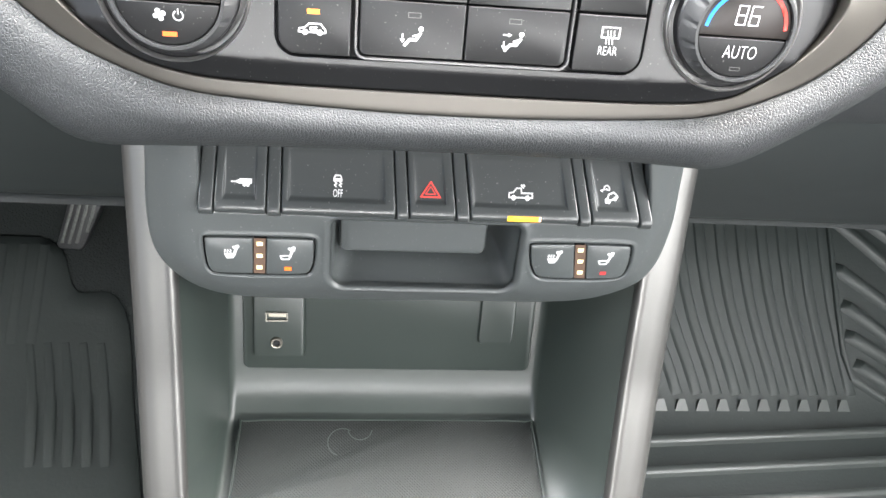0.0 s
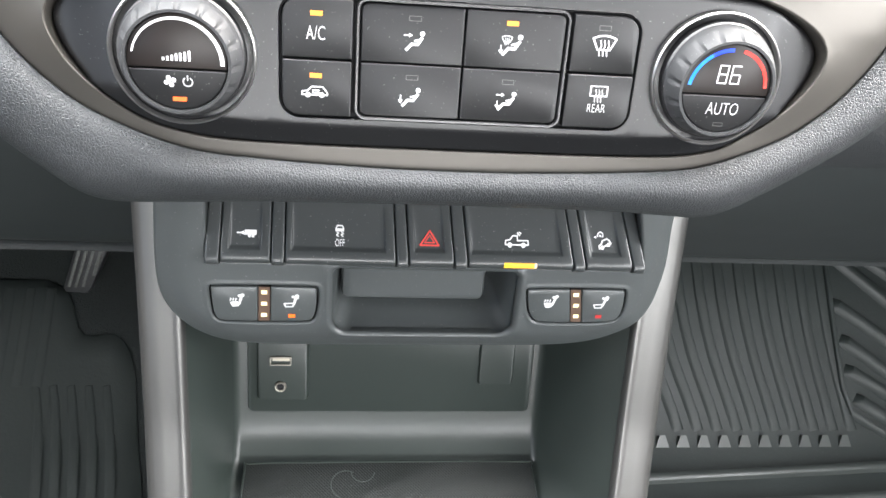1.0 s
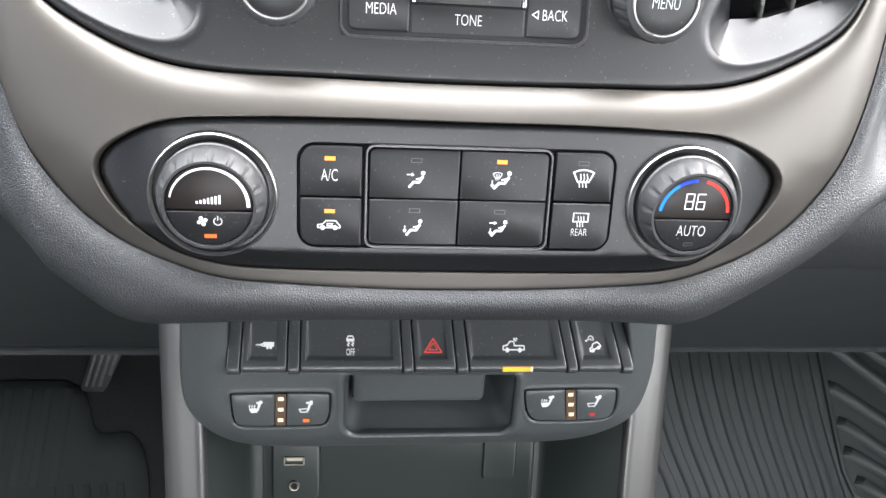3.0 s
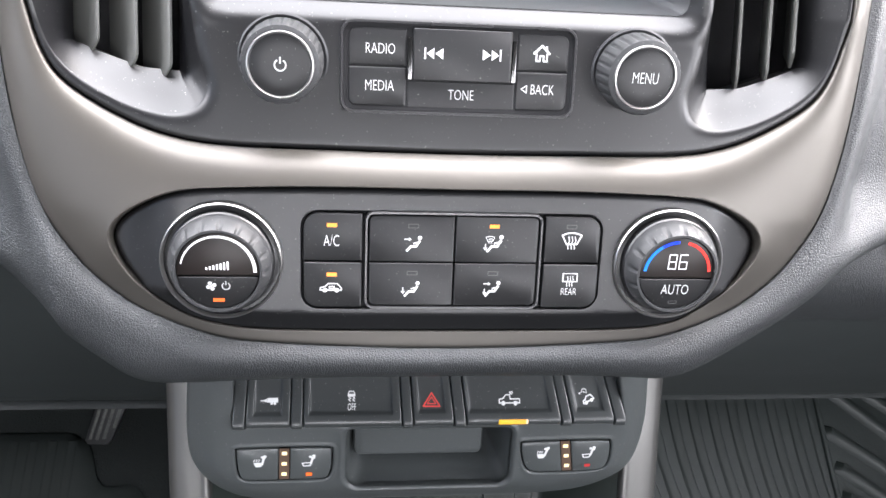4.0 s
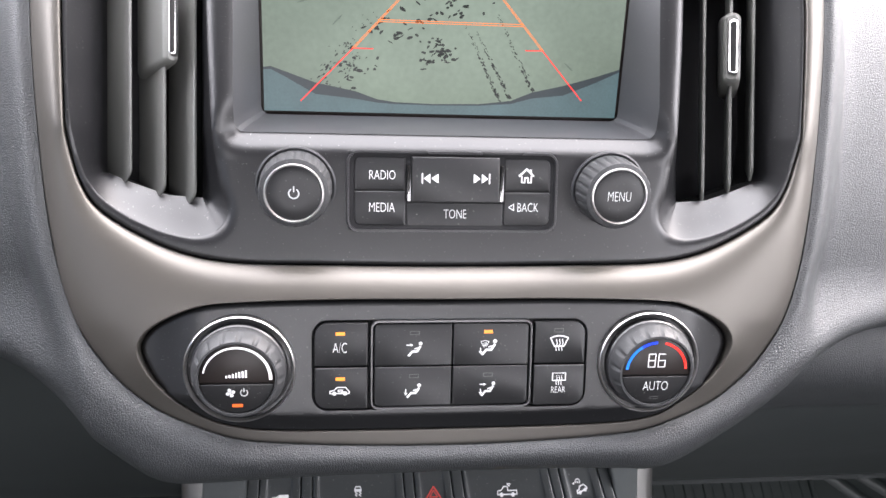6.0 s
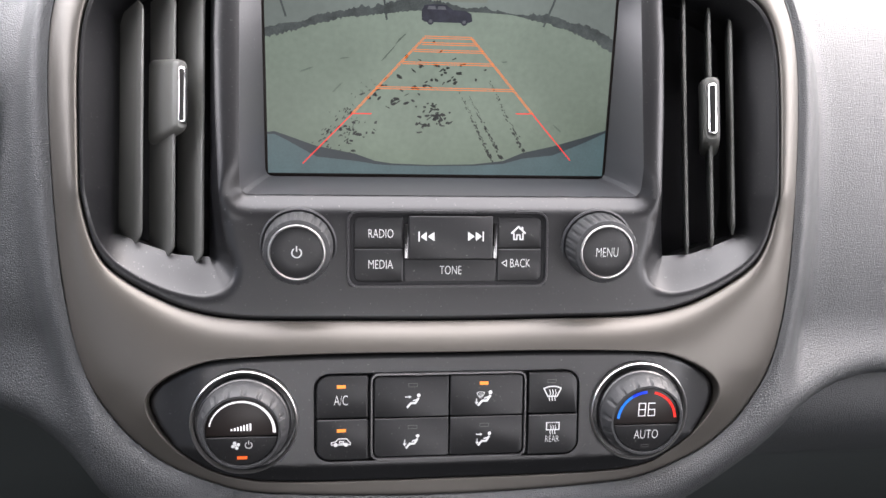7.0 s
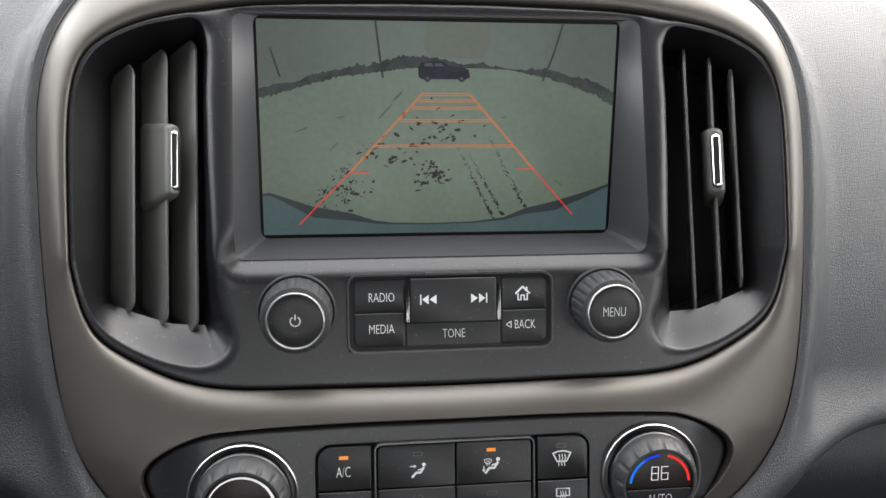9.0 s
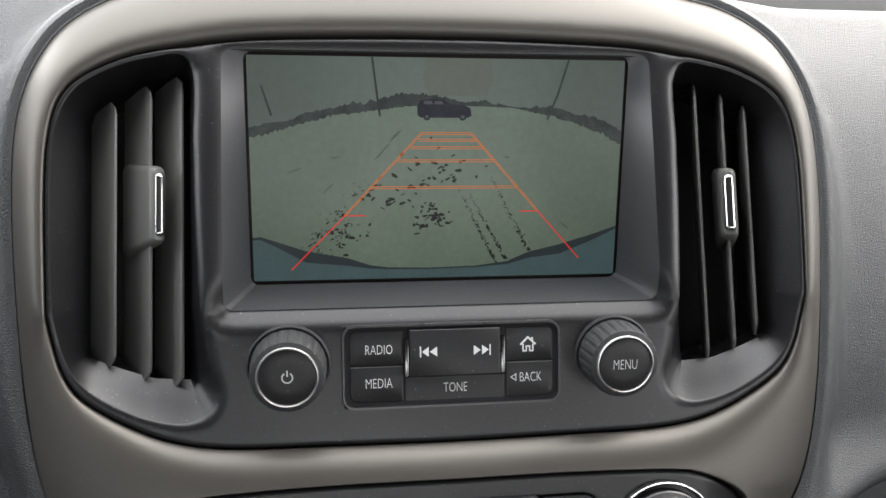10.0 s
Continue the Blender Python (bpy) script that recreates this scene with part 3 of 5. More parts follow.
deep = [screen_to_stack(float(np.clip(u / 0.0985, -1, 1)) * 0.0893, float(np.interp(v, [0.0975, 0.2125], [-0.0016, 0.1055]))) for u, v in recess_edge]
mids = []
for k in (0.08, 0.16, 0.26, 0.38, 0.50, 0.62, 0.75, 0.88, 1.0):
    # the lower wall rolls over into the fascia, the side walls stay flat
    mids.append([tuple(np.array(a) * (1 - k) + np.array(b) * k + np.array((0, 0, 0.0015 * math.sin(math.pi * k) * float(np.clip((0.104 - a[1]) / 0.006, 0, 1))))) for a, b in zip(rim, deep)])
part("screen_recess", loft([rim] + mids), RECESS_BLACK, audio_panel, "sloping black recess around the screen, paled for window light", sharp=30)


def vane(front_u, front_w, v0, v1, angle, length=0.025, thick=0.0017):
    """An upright vane, turned by angle so that its front edge points to the right."""
    s, c = math.sin(radians(angle)), math.cos(radians(angle))
    out = [(0, v0 + 0.007), (length * 0.62, v0 + 0.001), (length * 0.70, v0), (length - 0.001, v0 + 0.0045), (length, v0 + 0.006), (length, v1 - 0.006), (length - 0.001, v1 - 0.003), (length - 0.005, v1), (0, v1 - 0.003)]
    mid = np.mean(np.array(out), axis=0)
    loops = []
    for off, shrink in ((-0.5, 0.0006), (-0.25, 0.0), (0.25, 0.0), (0.5, 0.0006)):
        row = []
        for a, b in out:
            k = np.array((a, b)) - mid
            a2, b2 = np.array((a, b)) - np.sign(k) * shrink
            back = length - a2
            row.append((front_u - back * s + off * thick * c, b2, front_w - back * c - off * thick * s))
        loops.append(row)
    vs, fs = loft(loops, cap=True)
    fs.append(tuple(range(len(out)))[::-1])
    return vs, fs


def slider(front_u, front_w, v0, v1, angle):
    """The finger tab on a vane and the bright strip along its front."""
    s, c = math.sin(radians(angle)), math.cos(radians(angle))
    m = Matrix(((c, 0, s, front_u), (0, 1, 0, 0), (-s, 0, c, front_w), (0, 0, 0, 1)))
    put = lambda sh: moved(sh, fn=lambda x, y, z: tuple(m @ Vector((x, y, z))))
    half = 0.0034 if angle > 0 else 0.0040
    rings = []
    for w, grow, tall in ((-0.022, -0.0012, 0.0030), (-0.0215, 0.0004, 0.0042), (-0.0195, 0.0008, 0.0046), (-0.008, 0.0006, 0.0026), (0.0020, 0.0002, 0.0008), (0.0042, -0.0003, 0.0), (0.0052, -0.0014, -0.0012)):
        h = half + grow
        rings.append(flat_loop(rounded(-h, v0 - tall, h, v1 + tall, h * 0.8), w))
    a, b = loft(rings, cap=True)
    body = put((a, b + [tuple(range(len(rings[0])))[::-1]]))
    a0, a1 = (-half + 0.0016, half - 0.0003) if angle > 0 else (-half + 0.0014, half - 0.0010)
    rad = (a1 - a0) / 2
    domes = []
    for t in (0, 15, 30, 45, 60, 75, 86):
        k = rad * (1 - math.cos(radians(t)))
        domes.append(flat_loop(rounded(a0 + k, v0 + 0.0024 + k, a1 - k, v1 - 0.0024 - k, (rad - k) * 0.98, 8), 0.0046 + rad * 0.8 * math.sin(radians(t))))
    strip = put(loft(domes, cap=True))
    return body, strip


VENTS = {-1: ([(-0.1447, 0.0735, 0.1915), (-0.1298, 0.0670, 0.1990), (-0.1164, 0.0640, 0.2035)], 38, (0.1277, 0.1610)),
         1: ([(0.1251, 0.0680, 0.2030), (0.1388, 0.0715, 0.1985), (0.1505, 0.0790, 0.1925)], -21, (0.1262, 0.1592))}
for side in (-1, 1):
    blades, angle, (t0, t1) = VENTS[side]
    vent = thing("air_vent", STACK, (side * 0.138, 0.05, -0.03), "black dashboard air vent with three upright vanes turned " + ("aside" if side < 0 else "edge-on"), "air vent", "dashboard air vents")
    edge = vent_edge[side]
    cu, cv = side * 0.1385, 0.130
    rim_w = audio_panel_height(edge)
    bowl = [[(u, v, float(w)) for (u, v), w in zip(edge, rim_w)]]
    for k, dz in ((0.10, 0.0018), (0.24, 0.0042), (0.45, 0.0076), (0.75, 0.0122), (1.0, 0.0165), (1.02, 0.030), (1.03, 0.046)):
        row = []
        for (u, v), w in zip(edge, rim_w):
            a = abs(u)
            # the duct's mouth lies inside the rim; its sill follows the lower ends of the vanes
            du = float(np.clip(0.1385 + (a - 0.1385) * 0.86, 0.1145, 0.1600))
            dv = float(np.clip(cv + (v - cv) * 0.95, np.interp(a, [0.112, 0.128, 0.145, 0.160], [0.0680, 0.0690, 0.0740, 0.0790]), 0.2040))
            shallow = 0.45 * float(np.clip((cv - v) / (cv - 0.055), 0, 1)) ** 2 if k <= 1 else 0
            row.append((side * (a + (du - a) * k), v + (dv - v) * k, float(w) - dz * (1 - shallow)))
        bowl.append(row)
    part("housing", loft(bowl[:7]), BLACK, vent, "moulded black vent bowl", sharp=40)
    part("duct", loft(bowl[6:], cap=True), DEEP, vent, "dark duct behind the vanes")
    for u, v0, v1 in blades:
        part("vane", vane(u, -0.008, v0, v1, angle), VANE, vent)
    body, strip = slider(blades[1][0] + (0.001 if side < 0 else 0.0), -0.0075, t0, t1, angle)
    tab = part("slider_tab", body, VANE, vent)
    part("chrome_strip", strip, CHROME, tab, "chrome strip on the slider tab")

# ---- screen with its rear-view picture ----
def glowing(name, colour, vary=0.0, size=40.0, below=None, power=1.0, side=0.0):
    """A lit patch of the screen: one colour, or from one at the bottom to another at the top, with blotches and fine noise."""
    m = bpy.data.materials.new(name)
    m.use_nodes = True
    n, l = m.node_tree.nodes, m.node_tree.links
    b = n["Principled BSDF"]
    b.inputs["Base Color"].default_value, b.inputs["Roughness"].default_value = (0.01, 0.01, 0.01, 1), 0.2
    b.inputs["Specular IOR Level"].default_value = 0.08
    b.inputs["Emission Color"].default_value = colour
    b.inputs["Emission Strength"].default_value = power * GLOW
    where = n.new("ShaderNodeTexCoord")
    if below:
        split, span, mix = n.new("ShaderNodeSeparateXYZ"), n.new("ShaderNodeMapRange"), n.new("ShaderNodeMix")
        mix.data_type = "RGBA"
        mix.inputs[6].default_value, mix.inputs[7].default_value = below, colour
        span.inputs["From Max"].default_value = 0.08
        l.new(where.outputs["Object"], split.inputs[0])
        l.new(split.outputs["Y"], span.inputs["Value"])
        l.new(span.outputs["Result"], mix.inputs["Factor"])
        l.new(mix.outputs[2], b.inputs["Emission Color"])
    if side:
        # the lens darkens towards the sides of the picture
        flat, reach, dim = n.new("ShaderNodeSeparateXYZ"), n.new("ShaderNodeMath"), n.new("ShaderNodeMapRange")
        reach.operation = "ABSOLUTE"
        l.new(where.outputs["Object"], flat.inputs[0])
        l.new(flat.outputs["X"], reach.inputs[0])
        dim.interpolation_type = "SMOOTHSTEP"
        dim.inputs["From Min"].default_value, dim.inputs["From Max"].default_value = 0.02, 0.095
        dim.inputs["To Min"].default_value, dim.inputs["To Max"].default_value = 1.06, 1 - side
        l.new(reach.outputs[0], dim.inputs["Value"])
    if vary:
        add = n.new("ShaderNodeMath")
        add.operation = "MULTIPLY"
        for k, (scale, amount) in enumerate(((size, vary), (size * 14, vary * 0.6))):
            tex, rng_ = n.new("ShaderNodeTexNoise"), n.new("ShaderNodeMapRange")
            tex.inputs["Scale"].default_value, tex.inputs["Detail"].default_value = scale, 6
            rng_.inputs["From Min"].default_value, rng_.inputs["From Max"].default_value = 0.25, 0.75
            top = power * GLOW if k == 0 else 1.0
            rng_.inputs["To Min"].default_value, rng_.inputs["To Max"].default_value = top * (1 - amount), top * (1 + amount)
            l.new(where.outputs["Object"], tex.inputs["Vector"])
            l.new(tex.outputs["Fac"], rng_.inputs["Value"])
            l.new(rng_.outputs["Result"], add.inputs[k])
        if side:
            shaded = n.new("ShaderNodeMath")
            shaded.operation = "MULTIPLY"
            l.new(add.outputs[0], shaded.inputs[0])
            l.new(dim.outputs["Result"], shaded.inputs[1])
            add = shaded
        l.new(add.outputs[0], b.inputs["Emission Strength"])
    return m


PIC_SNOW = glowing("picture_snow", rgb(120, 133, 119), 0.13, 24, below=rgb(100, 114, 96), side=0.22)
PIC_SKY = glowing("picture_sky", rgb(112, 122, 115), 0.10, 18, side=0.28)
PIC_TREES = glowing("picture_trees", rgb(60, 67, 65), 0.5, 160)
PIC_DARK = glowing("picture_marks", rgb(20, 25, 20), 0.25, 200)
PIC_FAINT = glowing("picture_faint_marks", rgb(84, 96, 84), 0.25, 200)
PIC_VEHICLE = glowing("picture_vehicle", rgb(40, 42, 52), 0.35, 250)
PIC_PALE = glowing("picture_vehicle_pale", rgb(86, 88, 92), 0.25, 250)
PIC_BUMPER = glowing("picture_bumper", rgb(68, 89, 90), 0.16, 60)
PIC_SHADE = glowing("picture_bumper_shade", rgb(34, 44, 47), 0.16, 60)
PIC_ORANGE = glowing("picture_guide_orange", rgb(238, 118, 14), power=1.2)
PIC_RED = glowing("picture_guide_red", rgb(230, 38, 30), power=1.3)
SW, SH = 0.176, 0.104


def pic(x, y):
    """A place on the screen from fractions of its width and height."""
    return (x - 0.5) * SW, y * SH


display = thing("display_screen", SCREEN, (0, 0, -0.004), "lit touch screen showing a snowy rear-view camera picture", "screen")
part("screen_border", block(-0.0898, -0.002, -0.006, 0.0898, 0.106, -0.0012, 0.0006), GLASS_BLACK, display, "glossy black border of the screen")
horizon = [(0, .672), (.05, .693), (.12, .725), (.2, .762), (.32, .785), (.45, .80), (.56, .797), (.68, .788), (.8, .765), (.88, .735), (.95, .70), (1, .655)]
part("picture_ground", on(poly(*[pic(x, y) for x, y in [(0, 0), (1, 0)] + horizon[::-1]]), -0.0011, 0.0003), PIC_SNOW, display, "grey-green snow in the camera picture")
part("picture_sky", on(poly(*[pic(x, y) for x, y in horizon + [(1, 1), (0, 1)]]), -0.0011, 0.0003), PIC_SKY, display, "grey sky in the camera picture")
rng = random.Random(4)
hx, hy = [h[0] for h in horizon], [h[1] for h in horizon]
cols = np.linspace(0, 1, 220)
tops, lows = [], []
for x in cols:
    y = float(np.interp(x, hx, hy))
    bush = 0.5 + 0.5 * noise.noise(Vector((x * 14, 0.3, 0))) + 0.35 * noise.noise(Vector((x * 60, 1.3, 0))) + 0.3 * rng.random()
    tall = np.interp(x, [0, 0.2, 0.32, 0.45, 0.56, 0.60, 0.64, 0.68, 0.71, 0.76, 1.0], [0.022, 0.026, 0.044, 0.046, 0.022, 0.030, 0.034, 0.008, 0.004, 0.030, 0.034])
    low_ = np.interp(x, [0, 0.3, 0.4, 0.7, 0.76, 1.0], [0.030, 0.020, 0.010, 0.002, 0.012, 0.040])
    tops.append(pic(x, min(1, y + tall * max(0.1, bush))))
    lows.append(pic(x, y - low_ * (0.7 + 0.5 * rng.random())))
k = len(tops)
part("picture_treeline", on((tops + lows, [(i, i + 1, k + i + 1, k + i) for i in range(k - 1)]), -0.0011, 0.0005), PIC_TREES, display, "dark tree line in the camera picture")
part("picture_vehicle", on(join(poly(*[pic(x, y) for x, y in ((.437, .748), (.436, .790), (.444, .815), (.468, .821), (.505, .820), (.526, .797), (.560, .795), (.578, .782), (.582, .748), (.570, .738), (.446, .738))]),
                                disc(*pic(.462, .742), 0.0017), disc(*pic(.558, .742), 0.0017)), -0.0011, 0.0007), PIC_VEHICLE, display, "dark parked pickup in the camera picture")
for a, b, c, d in ((.452, .797, .474, .812), (.480, .797, .502, .812)):
    part("picture_window", on(poly(pic(a, b), pic(c + .004, b), pic(c, d), pic(a + .003, d)), -0.0011, 0.0009), PIC_PALE, display)
for x in (.462, .558):
    part("picture_wheel", on(disc(*pic(x, .742), 0.0009), -0.0011, 0.0009), PIC_PALE, display)
for post in ([pic(.318, 1), pic(.335, .775), pic(.338, .745)], [pic(.843, 1), pic(.815, .84), pic(.79, .735)], [pic(.035, .87), pic(.058, .745)]):
    part("picture_post", on(stroke([post], 0.0010), -0.0011, 0.0007), PIC_TREES, display, "lamp post in the camera picture")
bits = []


def smudge(x, y, a, b, turn):
    pts = []
    for i in range(7):
        t = 2 * math.pi * i / 7
        r = 0.7 + 0.6 * rng.random()
        du, dv = a * r * math.cos(t), b * r * math.sin(t)
        u, v = pic(x, y)
        pts.append((u + du * math.cos(turn) - dv * math.sin(turn), v + du * math.sin(turn) + dv * math.cos(turn)))
    return poly(*pts)


for (x0, y0), (x1, y1), n, spread in (((.550, .42), (.660, .06), 90, .006), ((.572, .42), (.690, .07), 80, .005), ((.640, .47), (.752, .12), 70, .007), ((.30, .46), (.14, .13), 60, .026), ((.27, .30), (.19, .10), 30, .022)):
    for i in range(n):
        t = rng.random() ** 0.8
        bits.append(smudge(x0 + (x1 - x0) * t + rng.gauss(0, spread * 0.5), y0 + (y1 - y0) * t, 0.0003 + 0.0009 * t * rng.random(), 0.00016 + 0.00036 * t * rng.random(), -0.9 if x1 > x0 else 0.7))
for cx, cy, n, s in ((.475, .30, 26, .018), (.500, .275, 22, .016), (.36, .355, 7, .012), (.44, .47, 14, .035), (.54, .49, 12, .03), (.40, .39, 10, .025), (.455, .24, 12, .014), (.24, .22, 18, .03), (.30, .40, 12, .03), (.50, .53, 8, .04), (.20, .15, 12, .03)):
    for i in range(n):
        bits.append(smudge(cx + rng.gauss(0, s), cy + rng.gauss(0, s * 1.2), 0.0005 + 0.0013 * rng.random() ** 1.5, 0.0003 + 0.0006 * rng.random() ** 1.5, rng.uniform(-0.6, 0.9)))
faint = [smudge(x, y, w, 0.0004, t) for x, y, w, t in ((.11, .50, .0035, .35), (.22, .56, .0022, .1), (.68, .56, .0015, .0), (.34, .58, .006, .85), (.38, .66, .004, .8), (.85, .24, .003, -.7), (.20, .42, .003, .8))]
for smear in faint:
    part("picture_smear", on(smear, -0.0011, 0.0004), PIC_FAINT, display)
part("picture_track", on(join(*bits), -0.0011, 0.0005), PIC_DARK, display, "dark tyre marks and footprints in the picture")
rim_line = [(.0, .20), (.02, .205), (.055, .185), (.14, .135), (.25, .10), (.31, .065), (.36, .053), (.47, .048), (.60, .053), (.69, .072), (.75, .115), (.84, .15), (.93, .195), (1, .235)]
part("picture_bumper", on(poly(*[pic(x, y) for x, y in [(0, 0), (1, 0)] + rim_line[::-1]]), -0.0011, 0.0005), PIC_BUMPER, display, "blue-grey bumper along the picture's lower edge")
shade = []
for x, y in rim_line:
    shade.append((x, y, 0.006 + 0.05 * math.exp(-((x - .17) / .11) ** 2) + 0.04 * math.exp(-((x - .84) / .12) ** 2)))
k = len(shade)
part("picture_bumper_shade", on(([pic(x, y) for x, y, t in shade] + [pic(x, max(0, y - t)) for x, y, t in shade], [(i, i + 1, k + i + 1, k + i) for i in range(k - 1)]), -0.0011, 0.0007), PIC_SHADE, display)
PIC_WARM = glowing("picture_warm_sky", rgb(114, 121, 110), 0.08, 26)
part("picture_bright_sky", on(poly(*[pic(x, y) for x, y in ((.47, .835), (.62, .835), (.64, .90), (.63, 1.0), (.46, 1.0), (.45, .90))]), -0.0011, 0.0004), PIC_WARM, display, "paler patch of sky in the picture")
GUIDE = dict(l=[(.447, .668), (.243, .297)], r=[(.582, .668), (.771, .312)])
for p, q in [(GUIDE["l"][0], GUIDE["l"][1]), (GUIDE["r"][0], GUIDE["r"][1])] + [((a, y), (b, y)) for a, b, y in ((.447, .582, .668), (.440, .596, .638), (.418, .617, .604), (.385, .646, .545), (.310, .710, .424))]:
    dx, dy = (.0026, 0) if p[1] != q[1] else (0, .0046)
    part("guide_line", on(stroke([[pic(p[0] - dx, p[1] - dy), pic(q[0] - dx, q[1] - dy)], [pic(p[0] + dx, p[1] + dy), pic(q[0] + dx, q[1] + dy)]], 0.00026), -0.0011, 0.0009), PIC_ORANGE, display, "orange parking guide line")
for lines in ([[pic(.243, .297), pic(.10, .05)], [pic(.243, .297), pic(.297, .297)]], [[pic(.771, .312), pic(.895, .082)], [pic(.723, .310), pic(.771, .312)]]):
    part("guide_line", on(stroke(lines, 0.0005), -0.0011, 0.0009), PIC_RED, display, "red parking guide line")

# ---- icons, about one unit high ----
SEAT_A = join(disc(.42, .40, .13), stroke([[(.40, .18), (.18, -.16), (-.14, -.16), (-.40, -.46)]], .15), stroke([[(.30, .10), (.02, .02)]], .09))
ARROW_L = join(stroke([[(-.55, .22), (-.22, .22)]], .07), poly((-.28, .34), (-.10, .22), (-.28, .10)))
ARROW_D = join(stroke([[(-.52, .10), (-.52, -.18)]], .07), poly((-.66, -.14), (-.52, -.34), (-.38, -.14)))


def heat_lines(u, v, h, n=3, gap=.14):
    return stroke([[(u + i * gap, v + h), (u + i * gap + .05, v + h * .66), (u + i * gap - .03, v + h * .33), (u + i * gap, v)] for i in range(n)], .055)


def screen_icon(front):
    if front:
        rim_ = stroke([[(-.52, .32), (-.26, .42), (0, .45), (.26, .42), (.52, .32), (.28, -.16), (-.28, -.16), (-.52, .32)]], .075)
    else:
        rim_ = stroke([[(-.46, .42), (.46, .42), (.46, -.10), (-.46, -.10), (-.46, .42)]], .075)
    return join(rim_, heat_lines(-.17, -.42, .66, 3, .17))


DEFROST_SEAT = join(SEAT_A, placed(screen_icon(True), -.24, .22, .5), placed(ARROW_D, -.05, -.12, .9))
FACE_SEAT = join(SEAT_A, placed(ARROW_L, 0, .08))
FOOT_SEAT = join(SEAT_A, ARROW_D)
BOTH_SEAT = join(SEAT_A, placed(ARROW_L, 0, .12), placed(ARROW_D, -.02, -.1, .9))
POWER = stroke([arc(0, 0, .36, 125, 415), [(0, .12), (0, .50)]], .10)
FAN = join(*[([(x * math.cos(a) - y * math.sin(a), x * math.sin(a) + y * math.cos(a)) for x, y in disc(.27, .10, .19, 9)[0]], disc(0, 0, 1, 9)[1]) for a in [k * math.pi / 2 for k in range(4)]], disc(0, 0, .09))
CAR = join(stroke([[(-.95, -.22), (-.92, .02), (-.55, .08), (-.25, .38), (.55, .38), (.80, .08), (.90, -.05), (.90, -.22), (-.95, -.22)]], .10), disc(-.52, -.22, .20), disc(.50, -.22, .20),
           stroke([[(.30, .12), (-.15, .12), (-.15, -.06), (.22, -.06)]], .09), poly((.18, -.20), (.40, -.06), (.18, .08)))
TRUCK = join(stroke([[(-1.0, -.18), (-.98, .10), (-.62, .16), (-.36, .46), (.02, .46), (.06, .12), (.98, .12), (1.0, -.20), (-1.0, -.20)]], .10), disc(-.60, -.22, .19), disc(.58, -.22, .19),
             stroke([[(.10, .58), (.24, .50)], [(.22, .72), (.34, .62)]], .10), disc(.06, .66, .09))
TRAILER = join(poly((-.22, .32), (.90, .32), (.90, -.10), (-.22, -.10)), stroke([[(-.95, .06), (-.22, .06)]], .10), stroke([[(-.62, .06), (-.22, .22)], [(-.62, .06), (-.22, -.08)]], .07), disc(.22, -.18, .15), disc(.56, -.18, .15))
SKID = join(stroke([[(-.26, .88), (.26, .88), (.40, .62), (.40, .40), (-.40, .40), (-.40, .62), (-.26, .88)]], .12), poly((-.40, .62), (.40, .62), (.40, .44), (-.40, .44)), stroke([[(-.30, .30), (-.10, .16), (-.34, .02), (-.14, -.12)], [(.20, .30), (.40, .16), (.16, .02), (.36, -.12)]], .11))
def turned(shape2, degrees):
    c_, s_ = math.cos(radians(degrees)), math.sin(radians(degrees))
    return [(x * c_ - y * s_, x * s_ + y * c_) for x, y in shape2[0]], shape2[1]


HILL = join(placed(turned(join(stroke([[(-.80, -.18), (-.74, .10), (-.42, .16), (-.20, .44), (.42, .44), (.62, .14), (.72, -.18), (-.80, -.18)]], .16), disc(-.42, -.22, .22), disc(.38, -.22, .22)), 22), .30, -.26, .85),
            stroke([arc(-.22, .50, .28, -30, 200)], .12), stroke([[(-.30, .50), (-.14, .42)]], .14), poly((-.92, .36), (-.62, .48), (-.64, .20)))
HEATED = join(poly((-.46, -.10), (.04, -.06), (.10, -.42), (-.30, -.46)), poly((.02, -.34), (.18, -.28), (.36, .28), (.20, .34)), heat_lines(-.40, -.02, .20, 3, .16), disc(.14, .36, .10, 8), disc(.34, .40, .13, 8), disc(.24, .26, .09, 8))
BACKREST = join(stroke([[(-.46, -.18), (.12, -.14), (.08, -.40), (-.36, -.42), (-.46, -.18)]], .08), poly((.04, -.34), (.20, -.28), (.36, .28), (.20, .34)), disc(.10, .34, .10, 8), disc(.34, .40, .13, 8), disc(.24, .26, .09, 8), disc(.38, .24, .07, 8))
HOME = join(stroke([[(-.50, 0), (0, .48), (.50, 0)]], .13), stroke([[(-.34, -.02), (-.34, -.46), (-.12, -.46), (-.12, -.14), (.12, -.14), (.12, -.46), (.34, -.46), (.34, -.02)]], .10), poly((.22, .46), (.36, .46), (.36, .14), (.22, .26)))
PREV = join(stroke([[(-.80, .42), (-.80, -.42)]], .12), poly((-.10, .42), (-.10, -.42), (-.68, 0)), poly((.62, .42), (.62, -.42), (0, 0)))
NEXT = ([(-x, y) for x, y in PREV[0]], PREV[1])
BACK_ARROW = stroke([[(.3, .42), (.3, -.42), (-.35, 0), (.3, .42)]], .10)

